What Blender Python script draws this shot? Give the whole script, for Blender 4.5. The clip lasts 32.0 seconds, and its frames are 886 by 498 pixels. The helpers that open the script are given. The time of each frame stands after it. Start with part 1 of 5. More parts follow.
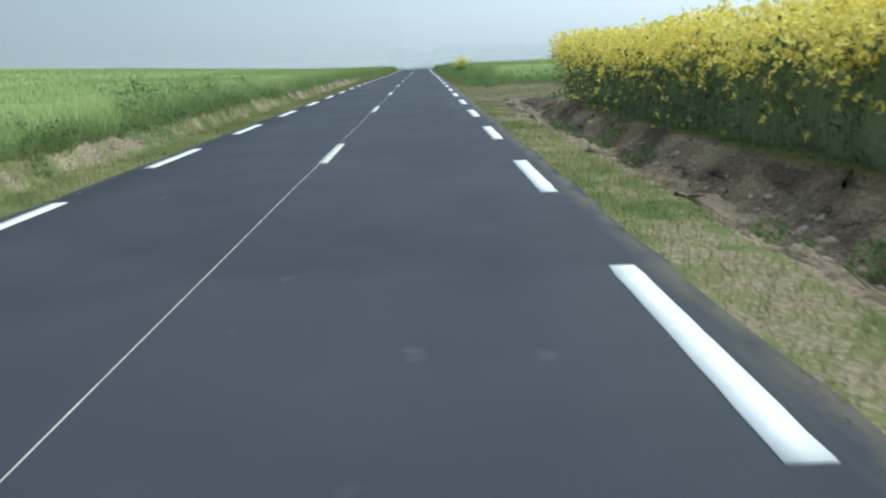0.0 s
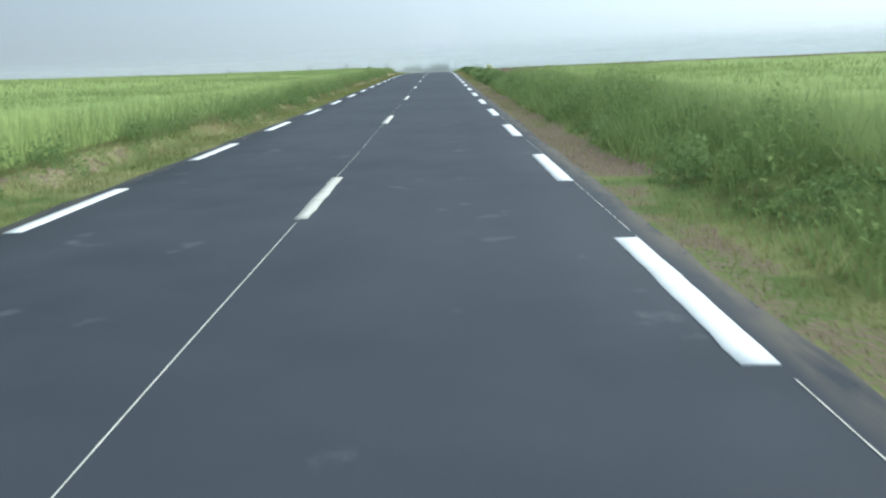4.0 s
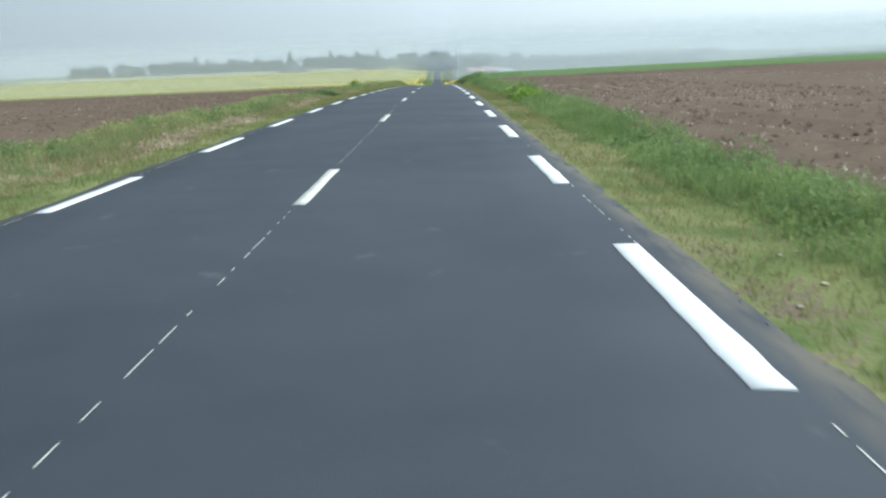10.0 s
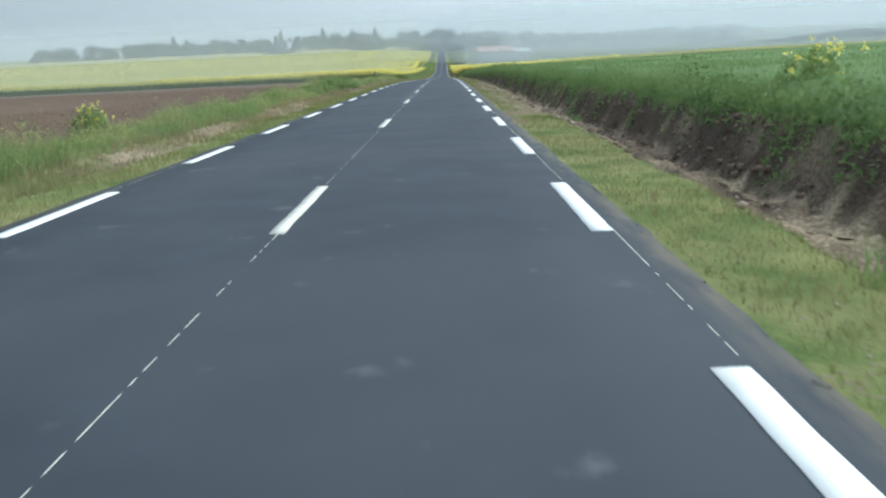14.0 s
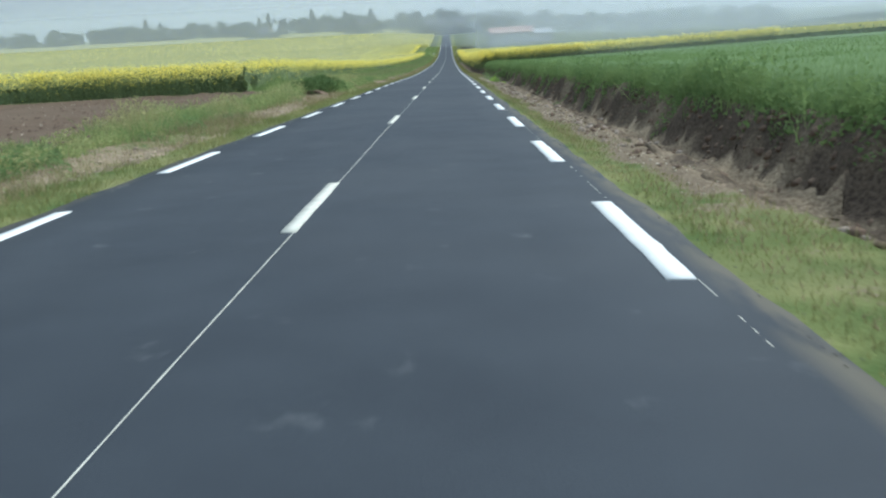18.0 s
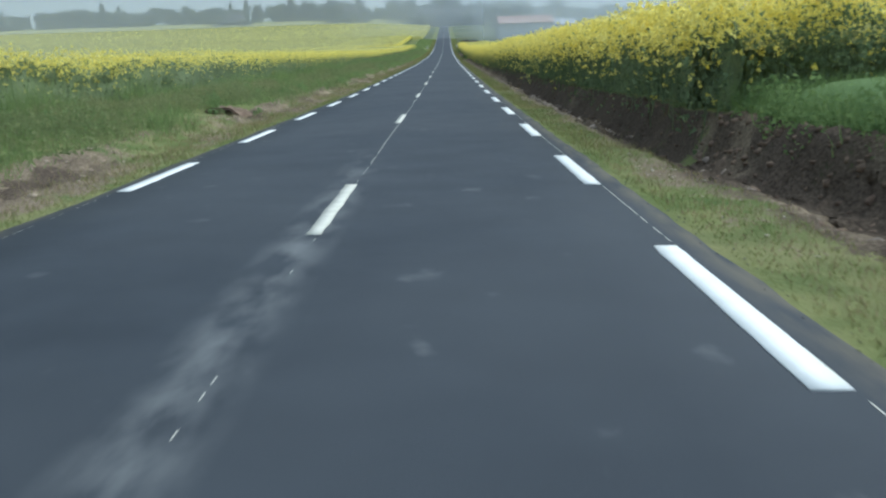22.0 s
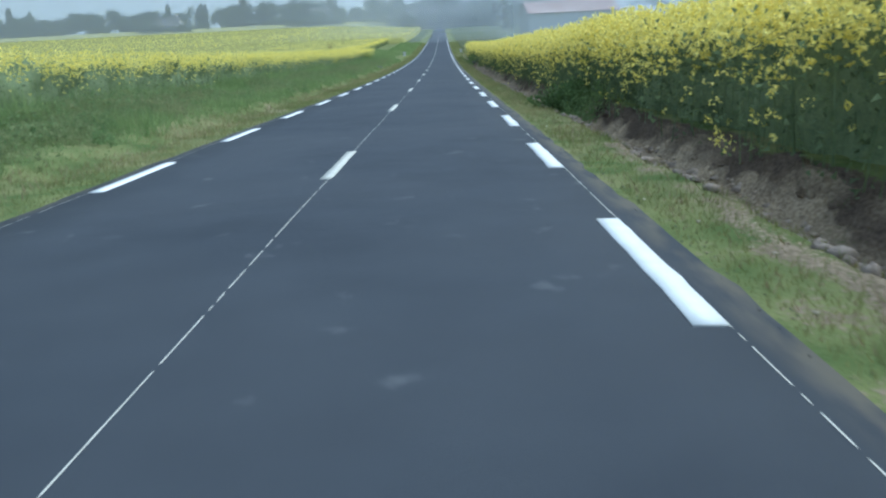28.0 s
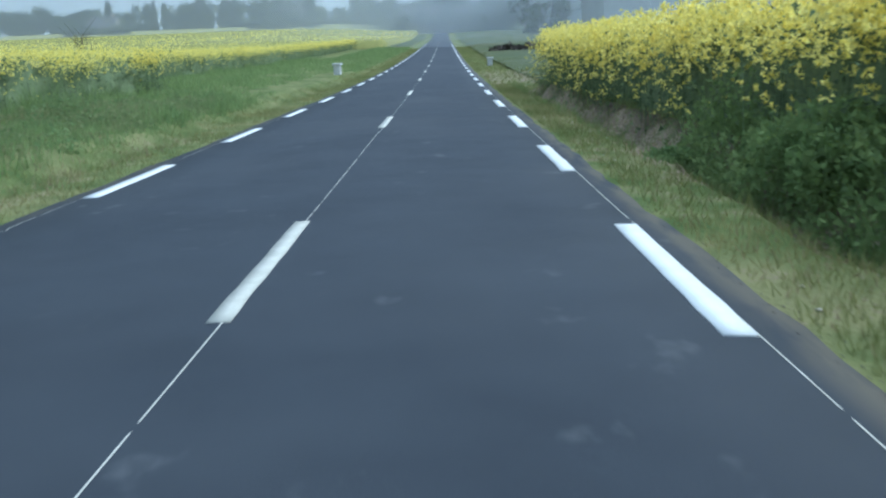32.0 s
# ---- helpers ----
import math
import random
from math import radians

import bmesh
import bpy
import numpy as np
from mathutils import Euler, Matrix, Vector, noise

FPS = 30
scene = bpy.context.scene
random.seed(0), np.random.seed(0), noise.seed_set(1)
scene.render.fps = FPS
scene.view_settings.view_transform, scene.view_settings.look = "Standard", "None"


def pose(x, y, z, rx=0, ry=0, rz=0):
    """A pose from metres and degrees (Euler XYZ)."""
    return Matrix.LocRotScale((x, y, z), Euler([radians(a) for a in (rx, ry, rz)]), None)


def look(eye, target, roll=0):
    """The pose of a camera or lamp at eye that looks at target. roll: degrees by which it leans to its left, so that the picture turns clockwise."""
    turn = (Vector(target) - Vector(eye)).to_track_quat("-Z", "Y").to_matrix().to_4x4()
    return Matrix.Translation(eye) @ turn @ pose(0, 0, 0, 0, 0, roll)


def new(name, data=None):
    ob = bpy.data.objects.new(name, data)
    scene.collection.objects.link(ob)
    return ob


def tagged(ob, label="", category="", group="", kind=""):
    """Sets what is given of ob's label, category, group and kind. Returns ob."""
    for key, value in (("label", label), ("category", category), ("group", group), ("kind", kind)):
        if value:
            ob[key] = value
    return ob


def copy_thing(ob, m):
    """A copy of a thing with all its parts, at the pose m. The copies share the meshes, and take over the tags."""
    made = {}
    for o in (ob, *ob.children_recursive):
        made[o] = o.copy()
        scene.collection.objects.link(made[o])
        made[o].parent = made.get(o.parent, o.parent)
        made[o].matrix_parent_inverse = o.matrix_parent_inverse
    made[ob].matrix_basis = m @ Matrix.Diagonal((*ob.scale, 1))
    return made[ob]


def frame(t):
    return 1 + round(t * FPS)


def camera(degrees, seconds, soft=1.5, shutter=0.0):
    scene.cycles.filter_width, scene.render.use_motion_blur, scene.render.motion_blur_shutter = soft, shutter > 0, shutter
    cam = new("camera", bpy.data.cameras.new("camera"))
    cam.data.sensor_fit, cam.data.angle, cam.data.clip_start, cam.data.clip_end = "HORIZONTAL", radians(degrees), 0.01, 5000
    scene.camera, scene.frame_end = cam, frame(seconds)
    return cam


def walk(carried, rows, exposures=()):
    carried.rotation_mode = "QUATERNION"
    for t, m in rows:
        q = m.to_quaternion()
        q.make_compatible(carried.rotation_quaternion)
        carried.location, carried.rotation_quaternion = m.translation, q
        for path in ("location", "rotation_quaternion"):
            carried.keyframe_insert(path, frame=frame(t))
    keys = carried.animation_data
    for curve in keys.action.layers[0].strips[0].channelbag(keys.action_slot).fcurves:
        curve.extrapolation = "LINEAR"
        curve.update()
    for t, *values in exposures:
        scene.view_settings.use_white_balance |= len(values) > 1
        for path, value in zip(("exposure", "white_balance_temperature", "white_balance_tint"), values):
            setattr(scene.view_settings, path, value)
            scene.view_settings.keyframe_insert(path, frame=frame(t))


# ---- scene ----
# A straight country road over a low ridge, seen from a moving car.
cam = camera(52.21, 32.0, soft=2.25, shutter=0.06)
walk(cam, [
    (0.0, pose(1.471, -5.949, 1.247, 79.14, 2.78, -1.24)),
    (1.0, pose(1.359, 18.120, 1.604, 79.35, 1.99, 0.24)),
    (2.0, pose(1.255, 42.257, 2.047, 79.26, 2.01, 0.08)),
    (3.0, pose(1.302, 66.180, 2.439, 78.87, 1.96, -0.20)),
    (3.5, pose(1.315, 78.044, 2.625, 78.92, 2.46, -0.24)),
    (5.5, pose(1.335, 124.921, 3.215, 79.35, 2.18, -0.04)),
    (6.0, pose(1.312, 137.668, 3.474, 79.25, 2.03, -0.11)),
    (7.0, pose(1.319, 160.971, 3.822, 79.41, 1.80, -0.03)),
    (8.0, pose(1.292, 184.901, 4.179, 79.12, 2.07, -0.30)),
    (9.0, pose(1.371, 208.370, 4.321, 78.53, 2.21, -0.24)),
    (10.0, pose(1.415, 232.009, 4.305, 78.22, 2.36, -0.29)),
    (11.0, pose(1.475, 254.892, 4.229, 77.89, 2.36, -0.32)),
    (12.0, pose(1.557, 278.349, 4.045, 77.65, 2.19, -0.00)),
    (13.0, pose(1.459, 301.317, 3.703, 77.29, 1.98, 0.05)),
    (13.5, pose(1.488, 312.794, 3.534, 77.18, 2.65, 0.09)),
    (15.5, pose(1.476, 358.514, 2.446, 76.70, 2.56, -0.21)),
    (16.0, pose(1.511, 369.865, 2.202, 76.73, 2.73, -0.24)),
    (17.0, pose(1.554, 392.664, 1.546, 76.61, 2.99, 0.03)),
    (18.0, pose(1.385, 415.574, 0.856, 76.14, 3.02, 0.29)),
    (19.0, pose(1.186, 438.244, 0.039, 76.15, 1.96, 0.16)),
    (20.0, pose(1.369, 461.068, -0.818, 75.84, 2.87, -0.13)),
    (21.0, pose(1.369, 483.763, -1.652, 75.86, 2.55, 0.18)),
    (22.0, pose(1.131, 506.568, -2.518, 75.89, 1.84, 0.16)),
    (23.0, pose(1.053, 529.484, -3.415, 76.11, 2.45, -0.05)),
    (24.0, pose(1.108, 552.794, -4.237, 75.94, 2.95, -0.29)),
    (25.0, pose(1.257, 575.321, -4.900, 76.33, 2.44, -0.26)),
    (26.0, pose(1.341, 598.825, -5.591, 76.10, 2.92, -0.42)),
    (28.5, pose(1.431, 658.394, -7.181, 76.52, 2.82, 0.03)),
    (29.0, pose(1.432, 670.471, -7.464, 76.42, 3.14, 0.09)),
    (30.0, pose(1.351, 694.678, -8.013, 76.63, 2.16, 0.17)),
    (31.0, pose(1.236, 718.854, -8.502, 76.84, 1.74, 0.03)),
    (32.0, pose(1.293, 743.050, -8.841, 77.12, 2.23, 0.10)),
], exposures=[(0.0, 0.42, 5600, 2), (4.0, 0.6, 5700, 2), (7.5, 0.64, 5750, 3), (9.5, 0.66, 5750, 3), (13.0, 0.62, 5700, 3), (17.0, 0.53, 5600, 2), (20.0, 0.46, 5600, 2), (22.5, 0.27, 5450, 2), (24.0, 0.16, 5350, 2), (25.5, 0.46, 5150, 2), (28.5, 0.44, 5010, 2), (32.0, 0.44, 4930, 2)])

# ---- light ----
world = bpy.data.worlds.new("hazy_sky")
scene.world = world
world.use_nodes = True
wn, wl = world.node_tree.nodes, world.node_tree.links
sky = wn.new("ShaderNodeTexSky")
sky.sky_type, sky.sun_disc = "NISHITA", False
sky.sun_elevation, sky.sun_rotation = radians(48), radians(60)
sky.air_density, sky.dust_density, sky.ozone_density = 1.0, 4.0, 1.0
veil = wn.new("ShaderNodeMix")
veil.data_type = "RGBA"
veil.inputs["Factor"].default_value = 0.6
veil.inputs["B"].default_value = (6.4, 7.1, 7.55, 1)
wl.new(sky.outputs["Color"], veil.inputs["A"])
# thin cloud: greyer away from the sun, brighter towards it and overhead
way, way_xyz, lit = wn.new("ShaderNodeTexCoord"), wn.new("ShaderNodeSeparateXYZ"), wn.new("ShaderNodeMapRange")
lit.interpolation_type = "SMOOTHSTEP"
for key, val in (("From Min", -0.7), ("From Max", 0.58), ("To Min", 0.57), ("To Max", 1.18)):
    lit.inputs[key].default_value = val
thin = wn.new("ShaderNodeVectorMath")
thin.operation = "SCALE"
wl.new(way.outputs["Generated"], way_xyz.inputs[0])
wl.new(way_xyz.outputs["X"], lit.inputs["Value"])
wl.new(veil.outputs["Result"], thin.inputs[0])
over, both = wn.new("ShaderNodeMapRange"), wn.new("ShaderNodeMath")
over.interpolation_type, both.operation = "SMOOTHSTEP", "MULTIPLY"
for key, val in (("From Min", 0.1), ("From Max", 0.8), ("To Min", 1.0), ("To Max", 1.32)):
    over.inputs[key].default_value = val
wl.new(way_xyz.outputs["Z"], over.inputs["Value"])
wl.new(lit.outputs["Result"], both.inputs[0])
wl.new(over.outputs["Result"], both.inputs[1])
wl.new(both.outputs[0], thin.inputs["Scale"])
bg = wn["Background"]
bg.inputs["Strength"].default_value = 0.11
wl.new(thin.outputs["Vector"], bg.inputs["Color"])
sun_data = bpy.data.lights.new("sun", "SUN")
sun_data.energy, sun_data.angle, sun_data.color = 1.3, radians(20), (1.0, 0.96, 0.9)
sun = new("sun", sun_data)
sun.matrix_world = look((0, 0, 50), (-0.58 * 50, -0.33 * 50, -5), 0)
tagged(sun, kind="structure")

# ---- materials ----
def mat(name, a, b, scale=4.0, rough=0.9, bump=0.0, island=0.0, fine=60.0, c=None, cscale=0.3, camount=0.5, spec=0.06, obj_random=0.0, leafy=0.0):
    """Two-tone noise at two scales, an optional large patch colour c, and variation from piece to piece."""
    m = bpy.data.materials.new(name)
    m.use_nodes = True
    n, l = m.node_tree.nodes, m.node_tree.links
    p = n["Principled BSDF"]
    p.inputs["Roughness"].default_value = rough
    p.inputs["Specular IOR Level"].default_value = spec
    co = n.new("ShaderNodeTexCoord")
    def noisy(sc, detail=4):
        t = n.new("ShaderNodeTexNoise")
        t.inputs["Scale"].default_value, t.inputs["Detail"].default_value = sc, detail
        l.new(co.outputs["Object"], t.inputs["Vector"])
        return t
    def mix(fac, x, y):
        k = n.new("ShaderNodeMix")
        k.data_type = "RGBA"
        for sock, val in (("Factor", fac), ("A", x), ("B", y)):
            if isinstance(val, tuple):
                k.inputs[sock].default_value = (*val, 1)
            elif isinstance(val, float):
                k.inputs[sock].default_value = val
            else:
                l.new(val, k.inputs[sock])
        return k.outputs["Result"]
    def spread(out, lo, hi):
        r = n.new("ShaderNodeMapRange")
        r.inputs["From Min"].default_value, r.inputs["From Max"].default_value = lo, hi
        l.new(out, r.inputs["Value"])
        return r.outputs["Result"]
    t1, t2 = noisy(scale), noisy(fine)
    f = n.new("ShaderNodeMath")
    f.operation = "MULTIPLY_ADD"
    l.new(t2.outputs["Fac"], f.inputs[0])
    f.inputs[1].default_value = 0.5
    half = n.new("ShaderNodeMath")
    half.operation = "MULTIPLY"
    half.inputs[1].default_value = 0.5
    l.new(t1.outputs["Fac"], half.inputs[0])
    l.new(half.outputs[0], f.inputs[2])
    col = mix(spread(f.outputs[0], 0.36, 0.64), a, b)
    if c:
        t3 = noisy(cscale, 3)
        k = n.new("ShaderNodeMath")
        k.operation = "MULTIPLY"
        k.inputs[1].default_value = camount
        l.new(spread(t3.outputs["Fac"], 0.42, 0.62), k.inputs[0])
        col = mix(k.outputs[0], col, c)
    if island or obj_random:
        if island:
            src = n.new("ShaderNodeNewGeometry").outputs["Random Per Island"]
        else:
            src = n.new("ShaderNodeObjectInfo").outputs["Random"]
        h = n.new("ShaderNodeHueSaturation")
        v = n.new("ShaderNodeMapRange")
        amount = island or obj_random
        v.inputs["To Min"].default_value, v.inputs["To Max"].default_value = 1 - amount, 1 + amount
        l.new(src, v.inputs["Value"])
        l.new(v.outputs["Result"], h.inputs["Value"])
        l.new(col, h.inputs["Color"])
        col = h.outputs["Color"]
    l.new(col, p.inputs["Base Color"])
    if leafy:
        tr, ms = n.new("ShaderNodeBsdfTranslucent"), n.new("ShaderNodeMixShader")
        ms.inputs[0].default_value = leafy
        l.new(col, tr.inputs["Color"])
        l.new(p.outputs[0], ms.inputs[1])
        l.new(tr.outputs[0], ms.inputs[2])
        l.new(ms.outputs[0], n["Material Output"].inputs["Surface"])
    if bump:
        bm = n.new("ShaderNodeBump")
        bm.inputs["Strength"].default_value = bump
        bm.inputs["Distance"].default_value = 0.03
        l.new(f.outputs[0], bm.inputs["Height"])
        l.new(bm.outputs["Normal"], p.inputs["Normal"])
    return m

ASPHALT = mat("asphalt", (0.0238, 0.0295, 0.0375), (0.039, 0.0465, 0.056), 1.2, 0.8, 0.25, fine=140, c=(0.055, 0.061, 0.068), cscale=0.25, camount=0.4, spec=0.27)

def scuff_asphalt():
    """A chalky worn strip left of the axis, and a brown smear of field soil on one lane."""
    n, l = ASPHALT.node_tree.nodes, ASPHALT.node_tree.links
    p = n["Principled BSDF"]
    col = p.inputs["Base Color"].links[0].from_socket
    co = n.new("ShaderNodeTexCoord")
    sep = n.new("ShaderNodeSeparateXYZ")
    l.new(co.outputs["Object"], sep.inputs[0])
    def math_node(op, a, b=None, c=None):
        k = n.new("ShaderNodeMath")
        k.operation = op
        for i, v in enumerate((a, b, c)):
            if v is None:
                continue
            if isinstance(v, (int, float)):
                k.inputs[i].default_value = v
            else:
                l.new(v, k.inputs[i])
        return k.outputs[0]
    def band(sock, centre, half):
        d = math_node("ABSOLUTE", math_node("SUBTRACT", sock, centre))
        return math_node("MAXIMUM", math_node("SUBTRACT", 1.0, math_node("DIVIDE", d, half)), 0.0)
    def streak(sx, sy, lo, hi):
        t = n.new("ShaderNodeTexNoise")
        mp = n.new("ShaderNodeMapping")
        mp.inputs["Scale"].default_value = (sx, sy, 1)
        l.new(co.outputs["Object"], mp.inputs[0])
        l.new(mp.outputs[0], t.inputs["Vector"])
        t.inputs["Scale"].default_value, t.inputs["Detail"].default_value = 1.0, 5
        r = n.new("ShaderNodeMapRange")
        r.inputs["From Min"].default_value, r.inputs["From Max"].default_value = lo, hi
        l.new(t.outputs["Fac"], r.inputs["Value"])
        return r.outputs["Result"]
    def mix(f, a, b):
        k = n.new("ShaderNodeMix")
        k.data_type = "RGBA"
        l.new(f, k.inputs["Factor"])
        l.new(a, k.inputs["A"])
        k.inputs["B"].default_value = (*b, 1)
        return k.outputs["Result"]
    chalky = band(sep.outputs["Y"], 376.0, 22.0)
    for centre, half in ((510.0, 12.0), (640.0, 8.0)):
        chalky = math_node("ADD", chalky, band(sep.outputs["Y"], centre, half))
    chalky = math_node("MINIMUM", math_node("MULTIPLY", chalky, 2.0), 1.0)
    worn = math_node("MULTIPLY", math_node("MULTIPLY", band(sep.outputs["X"], -0.05, 0.32), streak(4, 1.4, 0.4, 0.66)), math_node("MULTIPLY", chalky, 0.75))
    col = mix(worn, col, (0.17, 0.175, 0.175))
    scuff = math_node("MULTIPLY", streak(2.8, 2.0, 0.66, 0.76), 0.26)
    col = mix(scuff, col, (0.19, 0.195, 0.195))
    mud = math_node("MULTIPLY", math_node("MULTIPLY", band(sep.outputs["X"], -2.0, 1.0), band(sep.outputs["Y"], 52.5, 8.0)), math_node("MULTIPLY", streak(2.5, 1.2, 0.4, 0.7), 0.7))
    col = mix(mud, col, (0.16, 0.135, 0.115))
    across = math_node("ABSOLUTE", sep.outputs["X"])
    edge = math_node("MINIMUM", math_node("MAXIMUM", math_node("DIVIDE", math_node("SUBTRACT", across, 2.83), 0.16), 0.0), 1.0)
    dirt = math_node("MULTIPLY", math_node("MULTIPLY", edge, streak(7, 1.3, 0.33, 0.58)), 0.8)
    col = mix(dirt, col, (0.13, 0.115, 0.085))
    l.new(col, p.inputs["Base Color"])

scuff_asphalt()
PAINT = mat("road_paint", (0.72, 0.72, 0.68), (0.84, 0.84, 0.8), 3, 0.6, 0.1, fine=90, spec=0.3, obj_random=0.06)
OLD_PAINT = mat("worn_road_paint", (0.47, 0.46, 0.39), (0.66, 0.645, 0.56), 5, 0.7, 0.1, fine=90, obj_random=0.1)

def soil_material():
    """Verge ground: trodden grass, pale and dark earth, mixed by the mesh's own soil and tone values with ragged borders."""
    m = bpy.data.materials.new("verge_ground")
    m.use_nodes = True
    n, l = m.node_tree.nodes, m.node_tree.links
    p = n["Principled BSDF"]
    p.inputs["Roughness"].default_value, p.inputs["Specular IOR Level"].default_value = 0.95, 0.05
    co = n.new("ShaderNodeTexCoord")
    def noisy(sc, detail=5):
        t = n.new("ShaderNodeTexNoise")
        t.inputs["Scale"].default_value, t.inputs["Detail"].default_value = sc, detail
        l.new(co.outputs["Object"], t.inputs["Vector"])
        return t.outputs["Fac"]
    def ramp(x, lo, hi, a=0.0, b=1.0):
        r = n.new("ShaderNodeMapRange")
        for key, val in (("From Min", lo), ("From Max", hi), ("To Min", a), ("To Max", b)):
            r.inputs[key].default_value = val
        l.new(x, r.inputs["Value"])
        return r.outputs["Result"]
    def mix(f, x, y):
        k = n.new("ShaderNodeMix")
        k.data_type = "RGBA"
        l.new(f, k.inputs["Factor"])
        for sock, val in (("A", x), ("B", y)):
            if isinstance(val, tuple):
                k.inputs[sock].default_value = (*val, 1)
            else:
                l.new(val, k.inputs[sock])
        return k.outputs["Result"]
    def add(a, b):
        k = n.new("ShaderNodeMath")
        l.new(a, k.inputs[0])
        l.new(b, k.inputs[1])
        return k.outputs[0]
    def value(name):
        a = n.new("ShaderNodeAttribute")
        a.attribute_name = name
        return a.outputs["Fac"]
    mid, fine, big = noisy(1.6), noisy(22), noisy(0.4)
    grass = mix(ramp(mid, 0.35, 0.65), (0.09, 0.125, 0.04), (0.185, 0.2, 0.075))
    grass = mix(ramp(big, 0.45, 0.65, 0, 0.5), grass, (0.26, 0.23, 0.115))
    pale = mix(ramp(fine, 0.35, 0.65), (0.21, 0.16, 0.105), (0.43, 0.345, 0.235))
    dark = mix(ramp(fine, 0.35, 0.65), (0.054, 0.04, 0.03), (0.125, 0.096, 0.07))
    # high tone gives dark earth, and also shade painted into the colour
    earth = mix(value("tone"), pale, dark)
    rag = add(value("soil"), ramp(add(mid, fine), 0.7, 1.3, -0.45, 0.45))
    l.new(mix(ramp(rag, 0.4, 0.6), grass, earth), p.inputs["Base Color"])
    b = n.new("ShaderNodeBump")
    b.inputs["Strength"].default_value, b.inputs["Distance"].default_value = 0.7, 0.04
    l.new(add(mid, fine), b.inputs["Height"])
    l.new(b.outputs["Normal"], p.inputs["Normal"])
    return m

SOIL = soil_material()
PLOUGH = mat("ploughed_soil", (0.08, 0.054, 0.036), (0.148, 0.105, 0.071), 1.4, 0.95, 1.0, fine=9, c=(0.15, 0.113, 0.08), cscale=0.05)
CLOD = mat("soil_clod", (0.085, 0.06, 0.043), (0.17, 0.122, 0.09), 8, 0.95, 0.3, island=0.25)
STUBBLE = mat("straw_stubble", (0.5, 0.43, 0.31), (0.66, 0.58, 0.45), 8, 0.9, island=0.2)
BANK = mat("earth_bank", (0.10, 0.068, 0.05), (0.24, 0.175, 0.125), 3, 0.95, 0.7, fine=18)
PALE_BANK = mat("pale_earth", (0.3, 0.23, 0.165), (0.5, 0.41, 0.31), 3, 0.95, 0.7, fine=18, island=0.2)
GREY_CLOD = mat("dry_grey_clod", (0.22, 0.175, 0.135), (0.4, 0.33, 0.27), 6, 0.95, 1.0, fine=26, island=0.18)
SOFT = mat("pale_soft_grass", (0.25, 0.31, 0.115), (0.4, 0.42, 0.18), 0.8, 0.8, island=0.2, fine=6, c=(0.44, 0.38, 0.2), cscale=0.35, camount=0.6, leafy=0.5)
STONE = mat("pale_stone", (0.44, 0.385, 0.29), (0.7, 0.63, 0.5), 20, 0.9, island=0.2)
GRASS = mat("verge_grass", (0.152, 0.184, 0.06), (0.255, 0.265, 0.1), 0.8, 0.8, island=0.2, fine=6, c=(0.36, 0.32, 0.15), cscale=0.5, camount=0.55, leafy=0.5)
STRAW = mat("dry_grass", (0.27, 0.21, 0.12), (0.4, 0.33, 0.2), 2, 0.85, island=0.2, leafy=0.3)
TALL = mat("tall_weed", (0.185, 0.26, 0.092), (0.31, 0.385, 0.155), 0.8, 0.8, island=0.22, fine=6, leafy=0.5)
WEED = mat("leafy_weed", (0.15, 0.225, 0.085), (0.26, 0.34, 0.145), 0.9, 0.8, island=0.25, fine=6, leafy=0.5)
BUSH = mat("dark_bush_leaf", (0.085, 0.135, 0.05), (0.165, 0.23, 0.085), 2, 0.75, island=0.3, fine=8, leafy=0.4)
BRIGHT = mat("fresh_bright_leaf", (0.27, 0.4, 0.085), (0.38, 0.5, 0.13), 1, 0.8, island=0.2, fine=6, leafy=0.5)
MID = mat("mixed_green_grass", (0.18, 0.225, 0.095), (0.3, 0.33, 0.15), 0.8, 0.8, island=0.22, fine=6, c=(0.32, 0.29, 0.15), cscale=0.4, camount=0.4, leafy=0.5)
WHEAT = mat("green_wheat", (0.225, 0.29, 0.12), (0.32, 0.375, 0.165), 0.5, 0.75, island=0.1, fine=5, c=(0.31, 0.35, 0.135), cscale=0.12, leafy=0.5)
WHEAT_SHEET = mat("wheat_canopy", (0.2, 0.27, 0.085), (0.27, 0.34, 0.115), 3, 0.9, 0.4, fine=14, c=(0.27, 0.31, 0.1), cscale=0.05)
MEADOW = mat("meadow_grass", (0.06, 0.085, 0.04), (0.11, 0.13, 0.06), 0.4, 0.9, 0.4, fine=9, c=(0.14, 0.13, 0.075), cscale=0.05)
DARKCROP = mat("dark_green_crop", (0.14, 0.215, 0.08), (0.23, 0.31, 0.115), 0.8, 0.8, island=0.12, fine=6, leafy=0.5)
DARKCROP_SHEET = mat("dark_crop_canopy", (0.105, 0.16, 0.06), (0.15, 0.21, 0.085), 2, 0.9, 0.6, fine=14, c=(0.12, 0.185, 0.075), cscale=0.06)
THICKET = mat("rapeseed_thicket", (0.14, 0.18, 0.095), (0.24, 0.28, 0.14), 9, 0.9, 0.6, fine=30)
RAPE_LEAF = mat("rapeseed_leaf", (0.13, 0.175, 0.09), (0.21, 0.26, 0.135), 2, 0.75, island=0.35, fine=8, leafy=0.5)
RAPE_FLOWER = mat("rapeseed_flower", (0.84, 0.71, 0.12), (0.94, 0.86, 0.31), 2, 0.7, island=0.2, fine=9, leafy=0.5)
